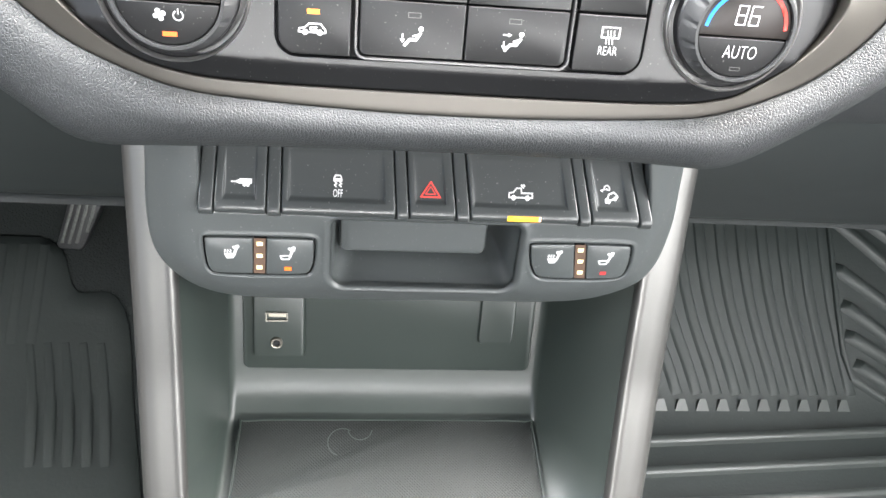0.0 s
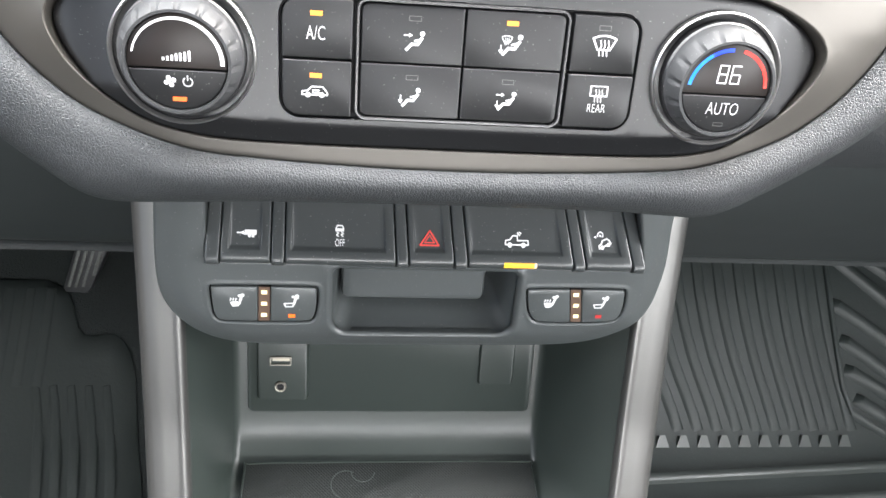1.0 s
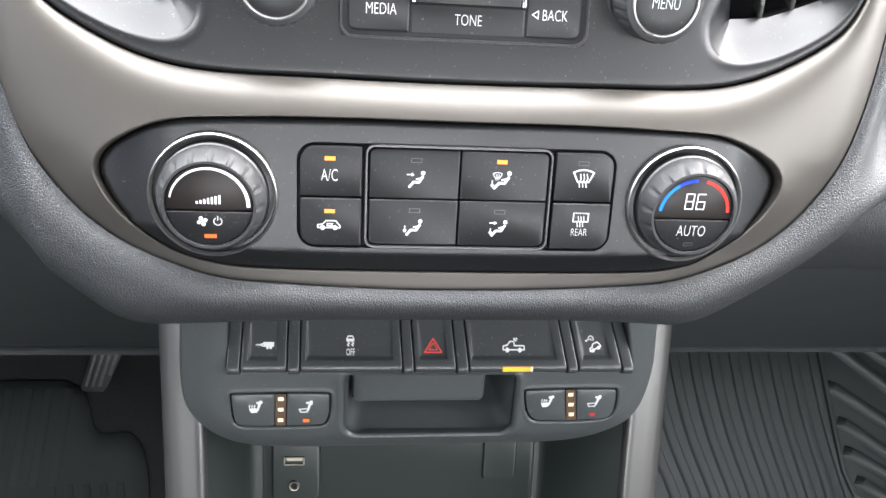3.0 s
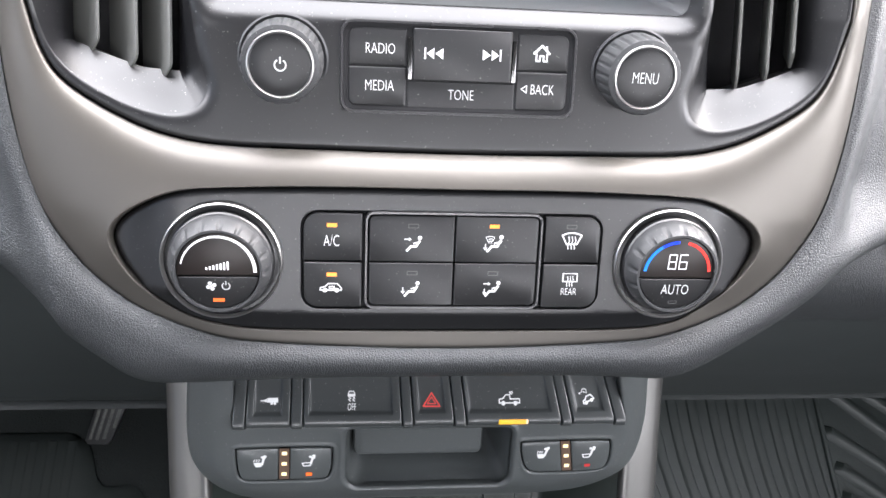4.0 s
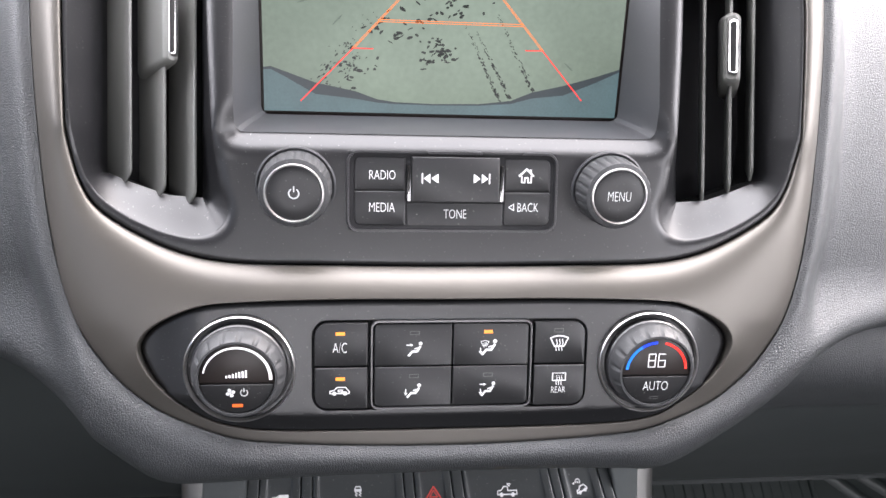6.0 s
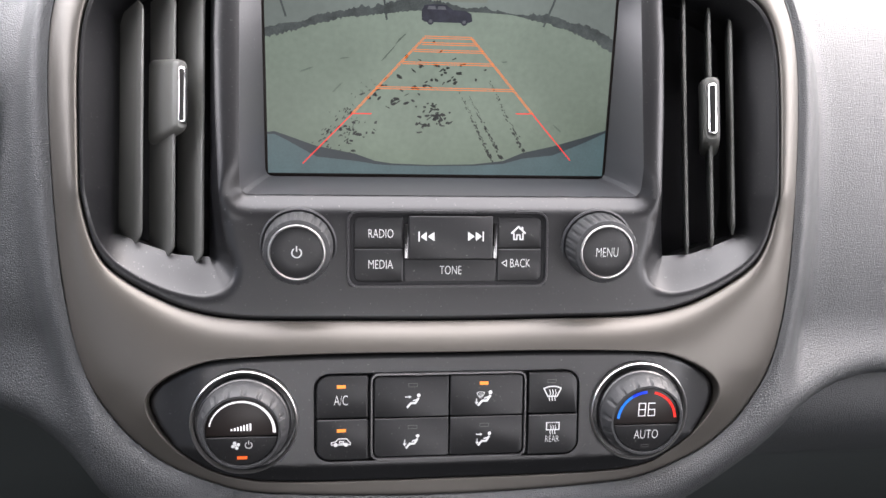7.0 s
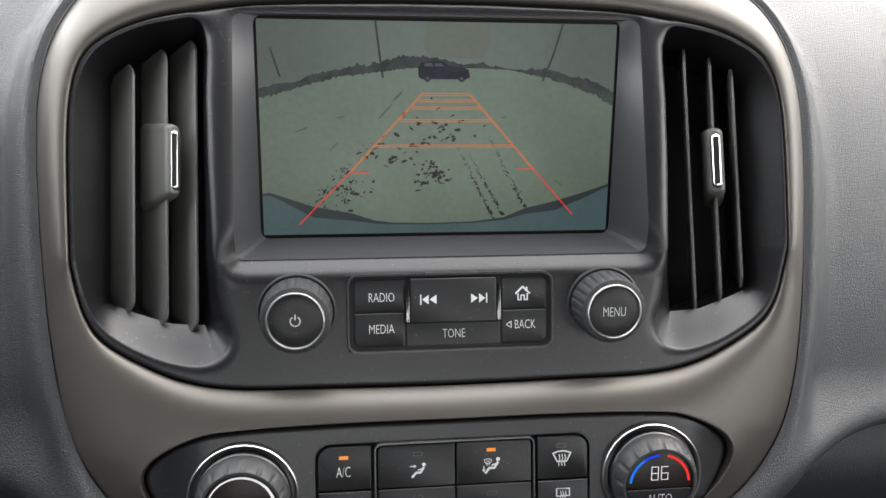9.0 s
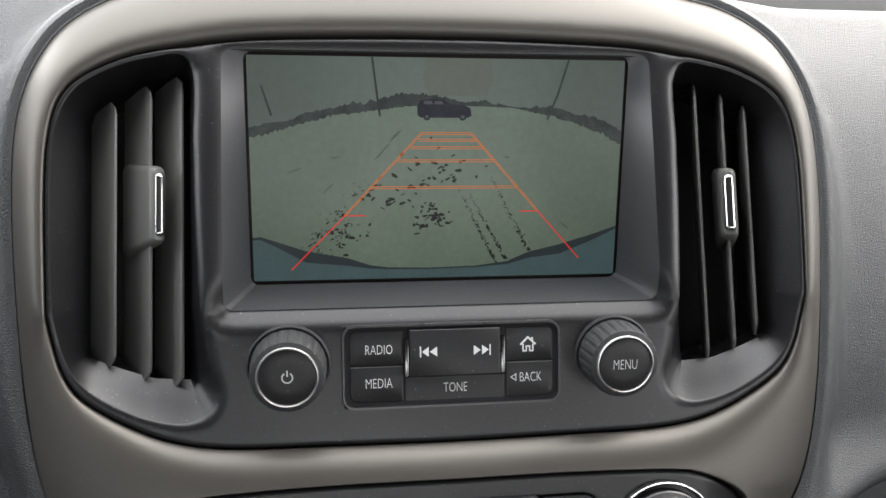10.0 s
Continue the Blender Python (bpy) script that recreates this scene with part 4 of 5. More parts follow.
# ---- audio buttons and knobs, in the audio panel's frame ----
FRAME[audio_panel] = to_stack @ AUDIO
frame_outer, frame_inner = rounded(-0.0481, -0.0182, 0.0497, 0.0189, 0.0054), rounded(-0.0470, -0.0171, 0.0486, 0.0178, 0.0045)
buttons = audio_panel
part("gasket", loft([flat_loop(frame_outer * 1.006, -0.002), flat_loop(frame_outer * 1.003, 0.0012), flat_loop(frame_outer * 0.997, 0.0021), flat_loop(frame_inner * 1.005, 0.0021), flat_loop(frame_inner, 0.0010), flat_loop(frame_inner, -0.0024)]), FRAME_GLOSS, buttons, "thin glossy black frame")
part("backing", block(-0.0475, -0.0176, -0.006, 0.0491, 0.0183, 0.0003), DEEP, buttons)
WHITE = "printed white marking with a faint added glow"


def labelled(parent, name, outline, rise, marks_, material=SOFT_BLACK, r=0.0007, base=0.0, dish=0.0, label="", ink=None):
    b = part(name, key(outline, base, rise, r, dish=dish), material, parent, label)
    if marks_ is not None:
        part("marking", on(marks_, base + rise - dish, 0.0002), ink or WHITE_INK, b, WHITE if ink is None else "")
    return b


labelled(buttons, "button", rounded(-0.0449, 0.0010, -0.0213, 0.0160, (.0005, .0005, .0005, .0034)), 0.0008, placed(lettering("RADIO", 0.0041), -0.0320, 0.0079))
labelled(buttons, "button", rounded(-0.0449, -0.0152, -0.0213, 0.0005, (.0034, .0005, .0005, .0005)), 0.0008, placed(lettering("MEDIA", 0.0041), -0.0321, -0.0069))
labelled(buttons, "button", rounded(0.0249, 0.0010, 0.0466, 0.0160, (.0005, .0005, .0034, .0005)), 0.0008, placed(HOME, 0.0351, 0.0082, 0.0066))
labelled(buttons, "button", rounded(0.0249, -0.0152, 0.0466, 0.0005, (.0005, .0034, .0005, .0005)), 0.0008, join(placed(lettering("BACK", 0.0041), 0.0362, -0.0065), placed(BACK_ARROW, 0.0283, -0.0065, 0.0036)))
labelled(buttons, "seek_bar", rounded(-0.0187, -0.0043, 0.0221, 0.0164, 0.0005), 0.0030, join(placed(PREV, -0.0097, 0.0066, 0.0052), placed(NEXT, 0.0131, 0.0067, 0.0052)), label="raised track-seek rocker bar")
labelled(buttons, "button", rounded(-0.0207, -0.0153, 0.0243, -0.0049, 0.0005), 0.0006, placed(lettering("TONE", 0.0041), 0.0018, -0.0098))
for u in (-0.0199, 0.0233):
    part("chrome_bar", block(u - 0.0009, -0.0043, -0.001, u + 0.0009, 0.0128, 0.0026, 0.0005), DULL_CHROME, buttons, "slim chrome bar")


def audio_knob(u, v, mark, label):
    ax, foot = (0, -0.15, 1), (u, v + 0.0025, 0)
    here = dict(axis=ax, at=foot)
    k = part("knob", lathe([(0.0163, 0.0), (0.0163, 0.0035), (0.0162, 0.0042), (0.0157, 0.0140), (0.0150, 0.0157), (0.0133, 0.0163)], 144, ridge=lambda i, j: 0.962 if i in (1, 2, 3) and j % 6 < 2 else 1, **here), RUBBER, audio_panel, label, sharp=30)
    part("collar", lathe([(0.0180, -0.001), (0.0182, 0.0006), (0.0174, 0.0011), (0.0162, 0.0004)], 56, cap=False, **here), VENT_BLACK, k)
    part("chrome_ring", lathe([(0.0132, 0.0158), (0.0131, 0.0167), (0.0128, 0.0172), (0.0124, 0.0173), (0.0121, 0.0169), (0.0119, 0.0162)], 72, cap=False, **here), RING_CHROME, k, "bright chrome ring")
    part("cap", lathe([(0.0118, 0.0150), (0.0117, 0.0163), (0.0112, 0.0166), (0.006, 0.0166)], 48, **here), SOFT_BLACK, k)
    m = Matrix.Translation(foot) @ Vector((0, 0, 1)).rotation_difference(Vector(ax)).to_matrix().to_4x4()
    part("marking", ([tuple(m @ Vector((x, y, 0.0168))) for x, y in mark[0]], mark[1]), WHITE_INK, k, WHITE)


audio_knob(-0.0710, -0.0002, placed(POWER, 0, 0, 0.0060), "ridged black volume knob with a chrome ring")
audio_knob(0.0750, -0.0001, lettering("MENU", 0.0044, 0.62), "ridged black menu knob with a chrome ring")

# ---- climate panel ----
climate_loop = shrunk(climate_edge, 0.0005)
well = resample(rounded(-0.0635, -0.0300, 0.0648, 0.0121, 0.007, 10), 0.0014)
stack_of = lambda u, v, w: to_stack @ (CLIMATE @ Vector((u, v, w)))
well_stack = np.array([tuple(stack_of(u, v, 0))[:2] for u, v in well])


def climate_panel_height(p):
    u, v = p[:, 0], p[:, 1]
    tip = np.clip((np.abs(u) - 0.112) / 0.028, 0, 1)
    d, dw_ = distance(p, climate_loop), distance(p, well_stack)
    # the lower border turns under, the upper one has a rounded edge
    under = np.clip((-0.022 - v) / 0.008, 0, 1) * np.clip((0.0078 - d) / 0.0078, 0, 1)
    return climate_height(v) - 0.0055 * tip * tip * (3 - 2 * tip) - 0.0036 * under - np.where(v > -0.02, round_off(d, 0.0020), round_off(d, 0.0006)) - round_off(dw_, 0.0006)


climate_panel = thing("climate_control_unit", STACK, (0, -0.04, -0.008), "satin black climate control panel with pointed ends", "climate control")
part("fascia", panel(climate_loop, [well_stack], climate_panel_height, 0.0026, skirt=0.008, hole_skirt=0.005, bands=(0.0004, 0.0010, 0.0018, 0.0028, 0.0040, 0.0058, 0.0074, 0.0082)), BLACK, climate_panel, sharp=45)

climate_buttons = climate_panel
FRAME[climate_panel] = to_stack @ CLIMATE
part("backing", block(-0.0650, -0.0315, -0.006, 0.0665, 0.0135, -0.0028), DEEP, climate_buttons)
co, ci = rounded(-0.0371, -0.0298, 0.0382, 0.0124, 0.0038), rounded(-0.0361, -0.0288, 0.0372, 0.0114, 0.0030)
part("chrome_frame", loft([flat_loop(co, -0.003), flat_loop(co, 0.0013), flat_loop(co * 0.995, 0.0018), flat_loop(ci * 1.006, 0.0018), flat_loop(ci, 0.0012), flat_loop(ci, -0.003)]), FRAME_GLOSS, climate_buttons, "thin glossy dark frame around four buttons")


def box_outline(a, c, du, dv):
    """The thin pale outline of an unlit lamp."""
    return stroke([[(a - du, c - dv), (a + du, c - dv), (a + du, c + dv), (a - du, c + dv), (a - du, c - dv)]], 0.00022)


def climate_button(u0, v0, u1, v1, r, mark, led, led_at, outside):
    b = labelled(climate_buttons, "button", rounded(u0, v0, u1, v1, r), 0.0012, mark, r=0.0006)
    a, c = led_at
    lamp = stroke([[(a - 0.0016, c), (a + 0.0016, c)]], 0.0016) if led else box_outline(a, c, 0.0021, 0.0008)
    part("indicator", on(lamp, 0.0012, 0.0003), LIT_AMBER if led else DIM_LED, b, "lit amber indicator" if led else "unlit indicator with a pale outline")
    return b


climate_button(-0.0354, -0.0090, 0.0003, 0.0108, (.0004, .0004, .0004, .0025), placed(FACE_SEAT, -0.0170, -0.0012, 0.0066), False, (-0.0170, 0.0065), 0)
climate_button(0.0010, -0.0090, 0.0365, 0.0108, (.0004, .0004, .0025, .0004), placed(DEFROST_SEAT, 0.0175, -0.0007, 0.0072), True, (0.0173, 0.0068), 0)
climate_button(-0.0354, -0.0282, 0.0003, -0.0096, (.0025, .0004, .0004, .0004), placed(FOOT_SEAT, -0.0174, -0.0210, 0.0066), False, (-0.0171, -0.0139), 0)
climate_button(0.0010, -0.0282, 0.0365, -0.0096, (.0004, .0025, .0004, .0004), placed(BOTH_SEAT, 0.0175, -0.0207, 0.0066), False, (0.0176, -0.0138), 0)
climate_button(-0.0625, -0.0088, -0.0384, 0.0112, (.0005, .0005, .0005, .0060), placed(lettering("A/C", 0.0047, 0.58), -0.0511, -0.0002), True, (-0.0509, 0.0064), 1)
climate_button(-0.0625, -0.0292, -0.0384, -0.0096, (.0060, .0005, .0005, .0005), placed(CAR, -0.0511, -0.0206, 0.0048), True, (-0.0509, -0.0148), 1)
climate_button(0.0395, -0.0088, 0.0637, 0.0112, (.0005, .0005, .0060, .0005), placed(screen_icon(True), 0.0512, 0.0008, 0.0082), False, (0.0508, 0.0071), 1)
climate_button(0.0395, -0.0292, 0.0640, -0.0096, (.0005, .0060, .0005, .0005), join(placed(screen_icon(False), 0.0517, -0.0165, 0.0068), placed(lettering("REAR", 0.0030), 0.0515, -0.0217)), False, (0.0511, -0.0145), 1)


def digits(text, h):
    """Seven-bar numerals."""
    segs = {"a": ((0, 1), (.5, 1)), "b": ((.5, 1), (.5, .5)), "c": ((.5, .5), (.5, 0)), "d": ((0, 0), (.5, 0)), "e": ((0, .5), (0, 0)), "f": ((0, 1), (0, .5)), "g": ((0, .5), (.5, .5))}
    use = {"8": "abcdefg", "6": "acdefg"}
    lines = []
    for i, ch in enumerate(text):
        for s in use[ch]:
            (a, b), (c, d) = segs[s]
            lines.append([((a - .62 + i * .74) * h, (b - .5) * h), ((c - .62 + i * .74) * h, (d - .5) * h)])
    return stroke(lines, 0.055 * h)


def climate_knob(u, v, left):
    label = "fan speed dial with lit half-moon display" if left else "temperature dial with blue and red lit arc"
    ax = (0, -0.12, 1)
    here, level = dict(axis=ax, at=(u, v, 0)), dict(axis=(0, -0.02, 1), at=(u, v, 0.0004))
    k = part("dial", lathe([(0.0208, 0.0005), (0.0207, 0.0050), (0.0202, 0.0068), (0.0193, 0.0092), (0.0182, 0.0118), (0.0176, 0.0126), (0.0166, 0.0126), (0.0164, 0.0112)], 144,
                           ridge=lambda i, j: (0.952 if i in (3, 4) and (j + 2) % 9 < 2 else 1), cap=False, **here), RUBBER, climate_panel, label, sharp=30)
    part("chrome_ring", lathe([(0.0248, -0.003), (0.0248, 0.0014), (0.0246, 0.0020), (0.0242, 0.0023), (0.0238, 0.0020), (0.0236, 0.0012), (0.0235, -0.002)], 72, cap=False, **level), RING_CHROME, k, "thin satin chrome ring")
    part("moat", lathe([(0.0237, -0.0005), (0.0215, 0.0002), (0.0212, 0.0035), (0.0206, 0.0042)], 64, cap=False, **level), BLACK, k)
    m = Matrix.Translation((u, v, 0)) @ Vector((0, 0, 1)).rotation_difference(Vector(ax)).to_matrix().to_4x4()
    put = lambda sh2, h: ([tuple(m @ Vector((x, y, h))) for x, y in sh2[0]], sh2[1])
    R, split = 0.0162, -0.0022
    a0 = math.degrees(math.asin(split / R))
    upper = np.array(arc(0, 0, R, a0 + 0.8, 180 - a0 - 0.8, 40))
    lower = np.array(arc(0, 0, R, 180 - a0 + 1.2, 360 + a0 - 1.2, 30))
    tilt = lambda sh: moved(sh, fn=lambda x, y, z: tuple(m @ Vector((x, y, z))))
    part("display", tilt(key(upper, 0.0108, 0.0008, 0.0004, skirt=0.003)), GLASS_BLACK, k, "dark glossy half-moon display")
    part("push_button", tilt(key(lower, 0.0108, 0.0010, 0.0006, skirt=0.003)), SOFT_BLACK, k)
    hf, hb = 0.0118, 0.0120
    if left:
        sweep = [(x, y) for x, y in arc(0, 0, 0.0146, 168, -2, 40)]
        ring_, n = [], 41
        for i, (x, y) in enumerate(sweep):
            t = 0.00028 + 0.00042 * i / n
            q = math.hypot(x, y)
            ring_.append(((x * (q - t) / q, y * (q - t) / q), (x * (q + t) / q, y * (q + t) / q)))
        vs = [p for a in ring_ for p in a]
        part("lit_arc", put((vs, [(2 * i, 2 * i + 1, 2 * i + 3, 2 * i + 2) for i in range(n - 1)]), hf), LIT_WHITE, k, "lit white arc")
        part("bars", put(join(*[poly((-.0048 + i * .0014, .0006), (-.00405 + i * .0014, .0006), (-.00405 + i * .0014, .0016 + i * .00042), (-.0048 + i * .0014, .0016 + i * .00042)) for i in range(7)]), hf), LIT_WHITE, k, "rising lit fan bars")
        part("marking", put(join(placed(FAN, -0.0028, -0.0064, 0.0044), placed(POWER, 0.0030, -0.0064, 0.0042)), hb), WHITE_INK, k, WHITE)
        part("indicator", put(stroke([[(-0.0018, -0.0125), (0.0018, -0.0125)]], 0.0015), hb), LIT_ORANGE, k, "lit orange indicator")
    else:
        part("cyan_arc", put(stroke([arc(0, 0, 0.0142, 174, 124, 18)], 0.0013), hf), LIT_CYAN, k, "lit light blue arc")
        part("blue_arc", put(stroke([arc(0, 0, 0.0142, 122, 94, 12)], 0.0013), hf), LIT_BLUE, k, "lit deep blue arc")
        part("red_arc", put(stroke([arc(0, 0, 0.0142, 76, 6, 22)], 0.0012), hf), LIT_RED, k, "lit red arc")
        part("numerals", put(placed(digits("86", 0.0064), -0.0002, 0.0054), hf), LIT_WHITE, k, "lit white numerals")
        part("marking", put(placed(lettering("AUTO", 0.0045), 0.0002, -0.0072), hb), WHITE_INK, k, WHITE)
        part("indicator", put(box_outline(0, -0.0132, 0.0018, 0.0006), hb), DIM_LED, k, "unlit indicator")


climate_knob(-0.0958, -0.0095, True)
climate_knob(0.0952, -0.0090, False)

# ---- switch panel under the dash lip ----
PANEL_LINE = [(-0.1222, 0.040), (-0.1230, 0.0114), (-0.1251, -0.0216), (-0.1221, -0.0424), (-0.1087, -0.0580), (-0.0862, -0.0652), (-0.0388, -0.0660), (0.0114, -0.0655), (0.0725, -0.0642), (0.1001, -0.0568), (0.1135, -0.0442), (0.1178, -0.0193), (0.1162, 0.0082), (0.1155, 0.040)]
panel_line = smooth_loop(PANEL_LINE, 0.003, closed=False)
panel_loop = np.vstack([panel_line, resample(np.array([(0.112, 0.040), (-0.119, 0.040)]), 0.006, closed=False)])


def fan(u, v):
    return u + max(0, v + 0.0095) * (-0.10 - 1.45 * u)


row_hole = np.array([(fan(u, v), v) for u, v in resample(rounded(-0.1004, -0.0140, 0.1023, 0.036, 0.001), 0.002)])
pocket_hole = resample(rounded(-0.0437, -0.0532, 0.0432, -0.0175, (0.0075, 0.0075, 0.003, 0.003), 8), 0.0016)


def lean(u, v, v0=-0.036):
    """The panel's uprights draw together a little towards the top."""
    return u + (v - v0) * (-0.06 - 1.2 * u)


def softened(points, step):
    """A closed outline with its corners cut round twice."""
    q = np.array(points)
    for _ in range(3):
        n_ = np.roll(q, -1, axis=0)
        q = np.stack([q * 0.78 + n_ * 0.22, q * 0.22 + n_ * 0.78], 1).reshape(-1, 2)
    return resample(q, step)


SEAT_LEFT = [(-0.1003, -0.0282), (-0.0994, -0.0270), (-0.0516, -0.0266), (-0.0503, -0.0280), (-0.0506, -0.0402), (-0.0526, -0.0458), (-0.0552, -0.0473), (-0.0953, -0.0477), (-0.0982, -0.0456), (-0.0996, -0.0415)]
SEAT_RIGHT = [(0.0476, -0.0268), (0.0489, -0.0254), (0.0962, -0.0248), (0.0977, -0.0264), (0.0984, -0.0354), (0.0972, -0.0420), (0.0936, -0.0454), (0.0566, -0.0459), (0.0526, -0.0438), (0.0497, -0.0385)]
SEATS = [(SEAT_LEFT, -0.0754, (-0.0876, -0.0628), -0.0350, -0.0368, 0.0063), (SEAT_RIGHT, 0.0738, (0.0607, 0.0858), -0.0328, -0.0350, 0.0062)]
seat_holes = [softened(o, 0.0011) for o, *_ in SEATS]


def switch_panel_height(p):
    d = distance(p, panel_line, closed=False)
    near = distance(p, row_hole)
    seat = np.full(len(p), 1.0)
    for h in seat_holes:
        seat = np.minimum(seat, distance(p, h))
    lip = distance(p, pocket_hole)
    x = (0.0125 - d) / 0.0022
    side = np.where(x > 12, x, np.log1p(np.exp(np.minimum(x, 12)))) * 0.0022
    bead = lambda q, at, r, h: h * np.exp(-((q - at) / r) ** 2)
    return -0.62 * side - round_off(near, 0.0012) - round_off(seat, 0.0007) + bead(seat, 0.0012, 0.0007, 0.00035) - round_off(lip, 0.0022) + bead(lip, 0.0026, 0.0014, 0.0008) - 0.7 * round_off(d, 0.002)


switch_panel = thing("switch_panel", SWITCHES, (0, -0.066, -0.02), "grained charcoal switch panel with rounded lower edge", "switch panel")
part("fascia", panel(panel_loop, [row_hole, pocket_hole] + seat_holes, switch_panel_height, 0.0026, skirt=0.022, hole_skirt=0.006, bands=(0.0004, 0.0009, 0.0016, 0.0024, 0.0034)), GRAIN_PLASTIC, switch_panel, sharp=45)
part("backing", block(-0.101, -0.0150, -0.045, 0.103, 0.038, -0.038), DEEP, switch_panel)
pk = [flat_loop(pocket_hole, -0.0016), flat_loop(pocket_hole, -0.0035)]
for k, w, lift in ((0.05, -0.006, 0.0), (0.12, -0.014, 0.004), (0.25, -0.026, 0.010), (0.30, -0.031, 0.0125)):
    pk.append([(u * (1 - k * 0.62) - 0.004 * k, max(v + (lift * np.clip((-0.020 - v) / 0.03, 0, 1)), -0.06), w) for u, v in pocket_hole])
part("pocket", loft(pk, cap=True), GRAIN_PLASTIC, switch_panel, "shallow moulded coin pocket", sharp=40)
part("pocket_step", key(rounded(-0.0402, -0.0378, 0.0290, -0.0100, (0.0035, 0.0035, 0.003, 0.003), 7), -0.0300, 0.0235, 0.0032, skirt=0.020), GRAIN_PLASTIC, switch_panel, "stepped back wall of the pocket")



def rocker_face(v):
    return np.interp(v, [-0.0152, -0.0148, -0.0143, -0.0138, -0.0130, -0.0120, -0.0110, -0.0100, -0.0090, -0.0080, -0.0070, -0.0060, 0.018, 0.036], [-0.012, -0.004, 0.0004, 0.0020, 0.0033, 0.0042, 0.0046, 0.0046, 0.0043, 0.0038, 0.0031, 0.0024, -0.0145, -0.027])


def recess(u, v, pad):
    """How deep the finger pad lies at a place of a switch face."""
    if pad is None:
        return 0.0
    a, b, low = pad
    e = min(u - a, b - u, v - low)
    k = min(1, max(0, e / 0.0013))
    return 0.0017 * k * k * (3 - 2 * k) * float(np.interp(v, [-0.002, 0.011], [1, 0.15]))


def rocker(u0, u1, pad):
    vs_ = [-0.0152, -0.0148, -0.0145, -0.0143, -0.0140, -0.0138, -0.0134, -0.0130, -0.0125, -0.0120, -0.0115, -0.0110, -0.0105, -0.0100, -0.0095, -0.0090, -0.0085, -0.0080, -0.0076] + list(np.arange(-0.0072, 0.013, 0.0004)) + [0.020, 0.036]
    us_ = [u0, u0 + 0.0002, u0 + 0.0005, u0 + 0.0009]
    if pad:
        a, b, low = pad
        us_ += list(np.linspace(a, a + 0.0013, 6)) + list(np.linspace(a + 0.003, b - 0.003, 4)) + list(np.linspace(b - 0.0013, b, 6))
    us_ += [u1 - 0.0009, u1 - 0.0005, u1 - 0.0002, u1]
    grid = []
    for v in vs_:
        row = [(u, v, float(rocker_face(v)) - float(round_off(np.array([min(u - u0, u1 - u)]), 0.0009)[0]) - recess(u, v, pad)) for u in us_]
        row = [(u0, v, -0.034)] + row + [(u1, v, -0.034)]
        grid.append([(fan(u, v), v, w) for u, v, w in row])
    return loft(grid, closed=False)


LIT_BAR = surface("amber_lamp_bar", (0.5, 0.22, 0.03), 0.3, vary=0.05, emit=rgb(255, 150, 20), power=0.42 * GLOW)
n, l = LIT_BAR.node_tree.nodes, LIT_BAR.node_tree.links
spot, cut, glow = n.new("ShaderNodeTexCoord"), n.new("ShaderNodeSeparateXYZ"), n.new("ShaderNodeValToRGB")
l.new(spot.outputs["Generated"], cut.inputs[0])
l.new(cut.outputs["X"], glow.inputs["Fac"])
for at, c in ((0.0, rgb(255, 205, 40)), (0.45, rgb(250, 170, 30)), (0.72, rgb(150, 92, 40)), (0.92, rgb(225, 150, 50))):
    e = glow.color_ramp.elements[0] if at == 0 else glow.color_ramp.elements[1] if at == 0.92 else glow.color_ramp.elements.new(at)
    e.position, e.color = at, c
l.new(glow.outputs["Color"], n["Principled BSDF"].inputs["Emission Color"])
CREAM_LED = surface("lit_cream_lamp", (0.6, 0.5, 0.3), 0.4, vary=0.05, emit=rgb(255, 222, 150), power=0.62 * GLOW)
SWITCH_ROW = [(-0.0938, -0.0717, (-0.0905, -0.0758, -0.0067), placed(TRAILER, -0.0822, -0.0010, 0.0046), "trailer mode switch"),
              (-0.0653, -0.0155, (-0.0628, -0.0197, -0.0066), join(placed(SKID, -0.0413, -0.0007, 0.0042), placed(lettering("OFF", 0.0028, 0.62, 0.0), -0.0411, -0.0036)), "traction control switch"),
              (-0.0096, 0.0112, (-0.0072, 0.0073, -0.0062), None, "hazard light switch with red triangle"),
              (0.0177, 0.0675, (0.0190, 0.0630, -0.0064), placed(TRUCK, 0.0403, -0.0016, 0.0054), "cargo lamp switch with lit amber bar"),
              (0.0735, 0.0960, (0.0760, 0.0915, -0.0062), placed(HILL, 0.0812, -0.0003, 0.0046), "hill descent switch")]
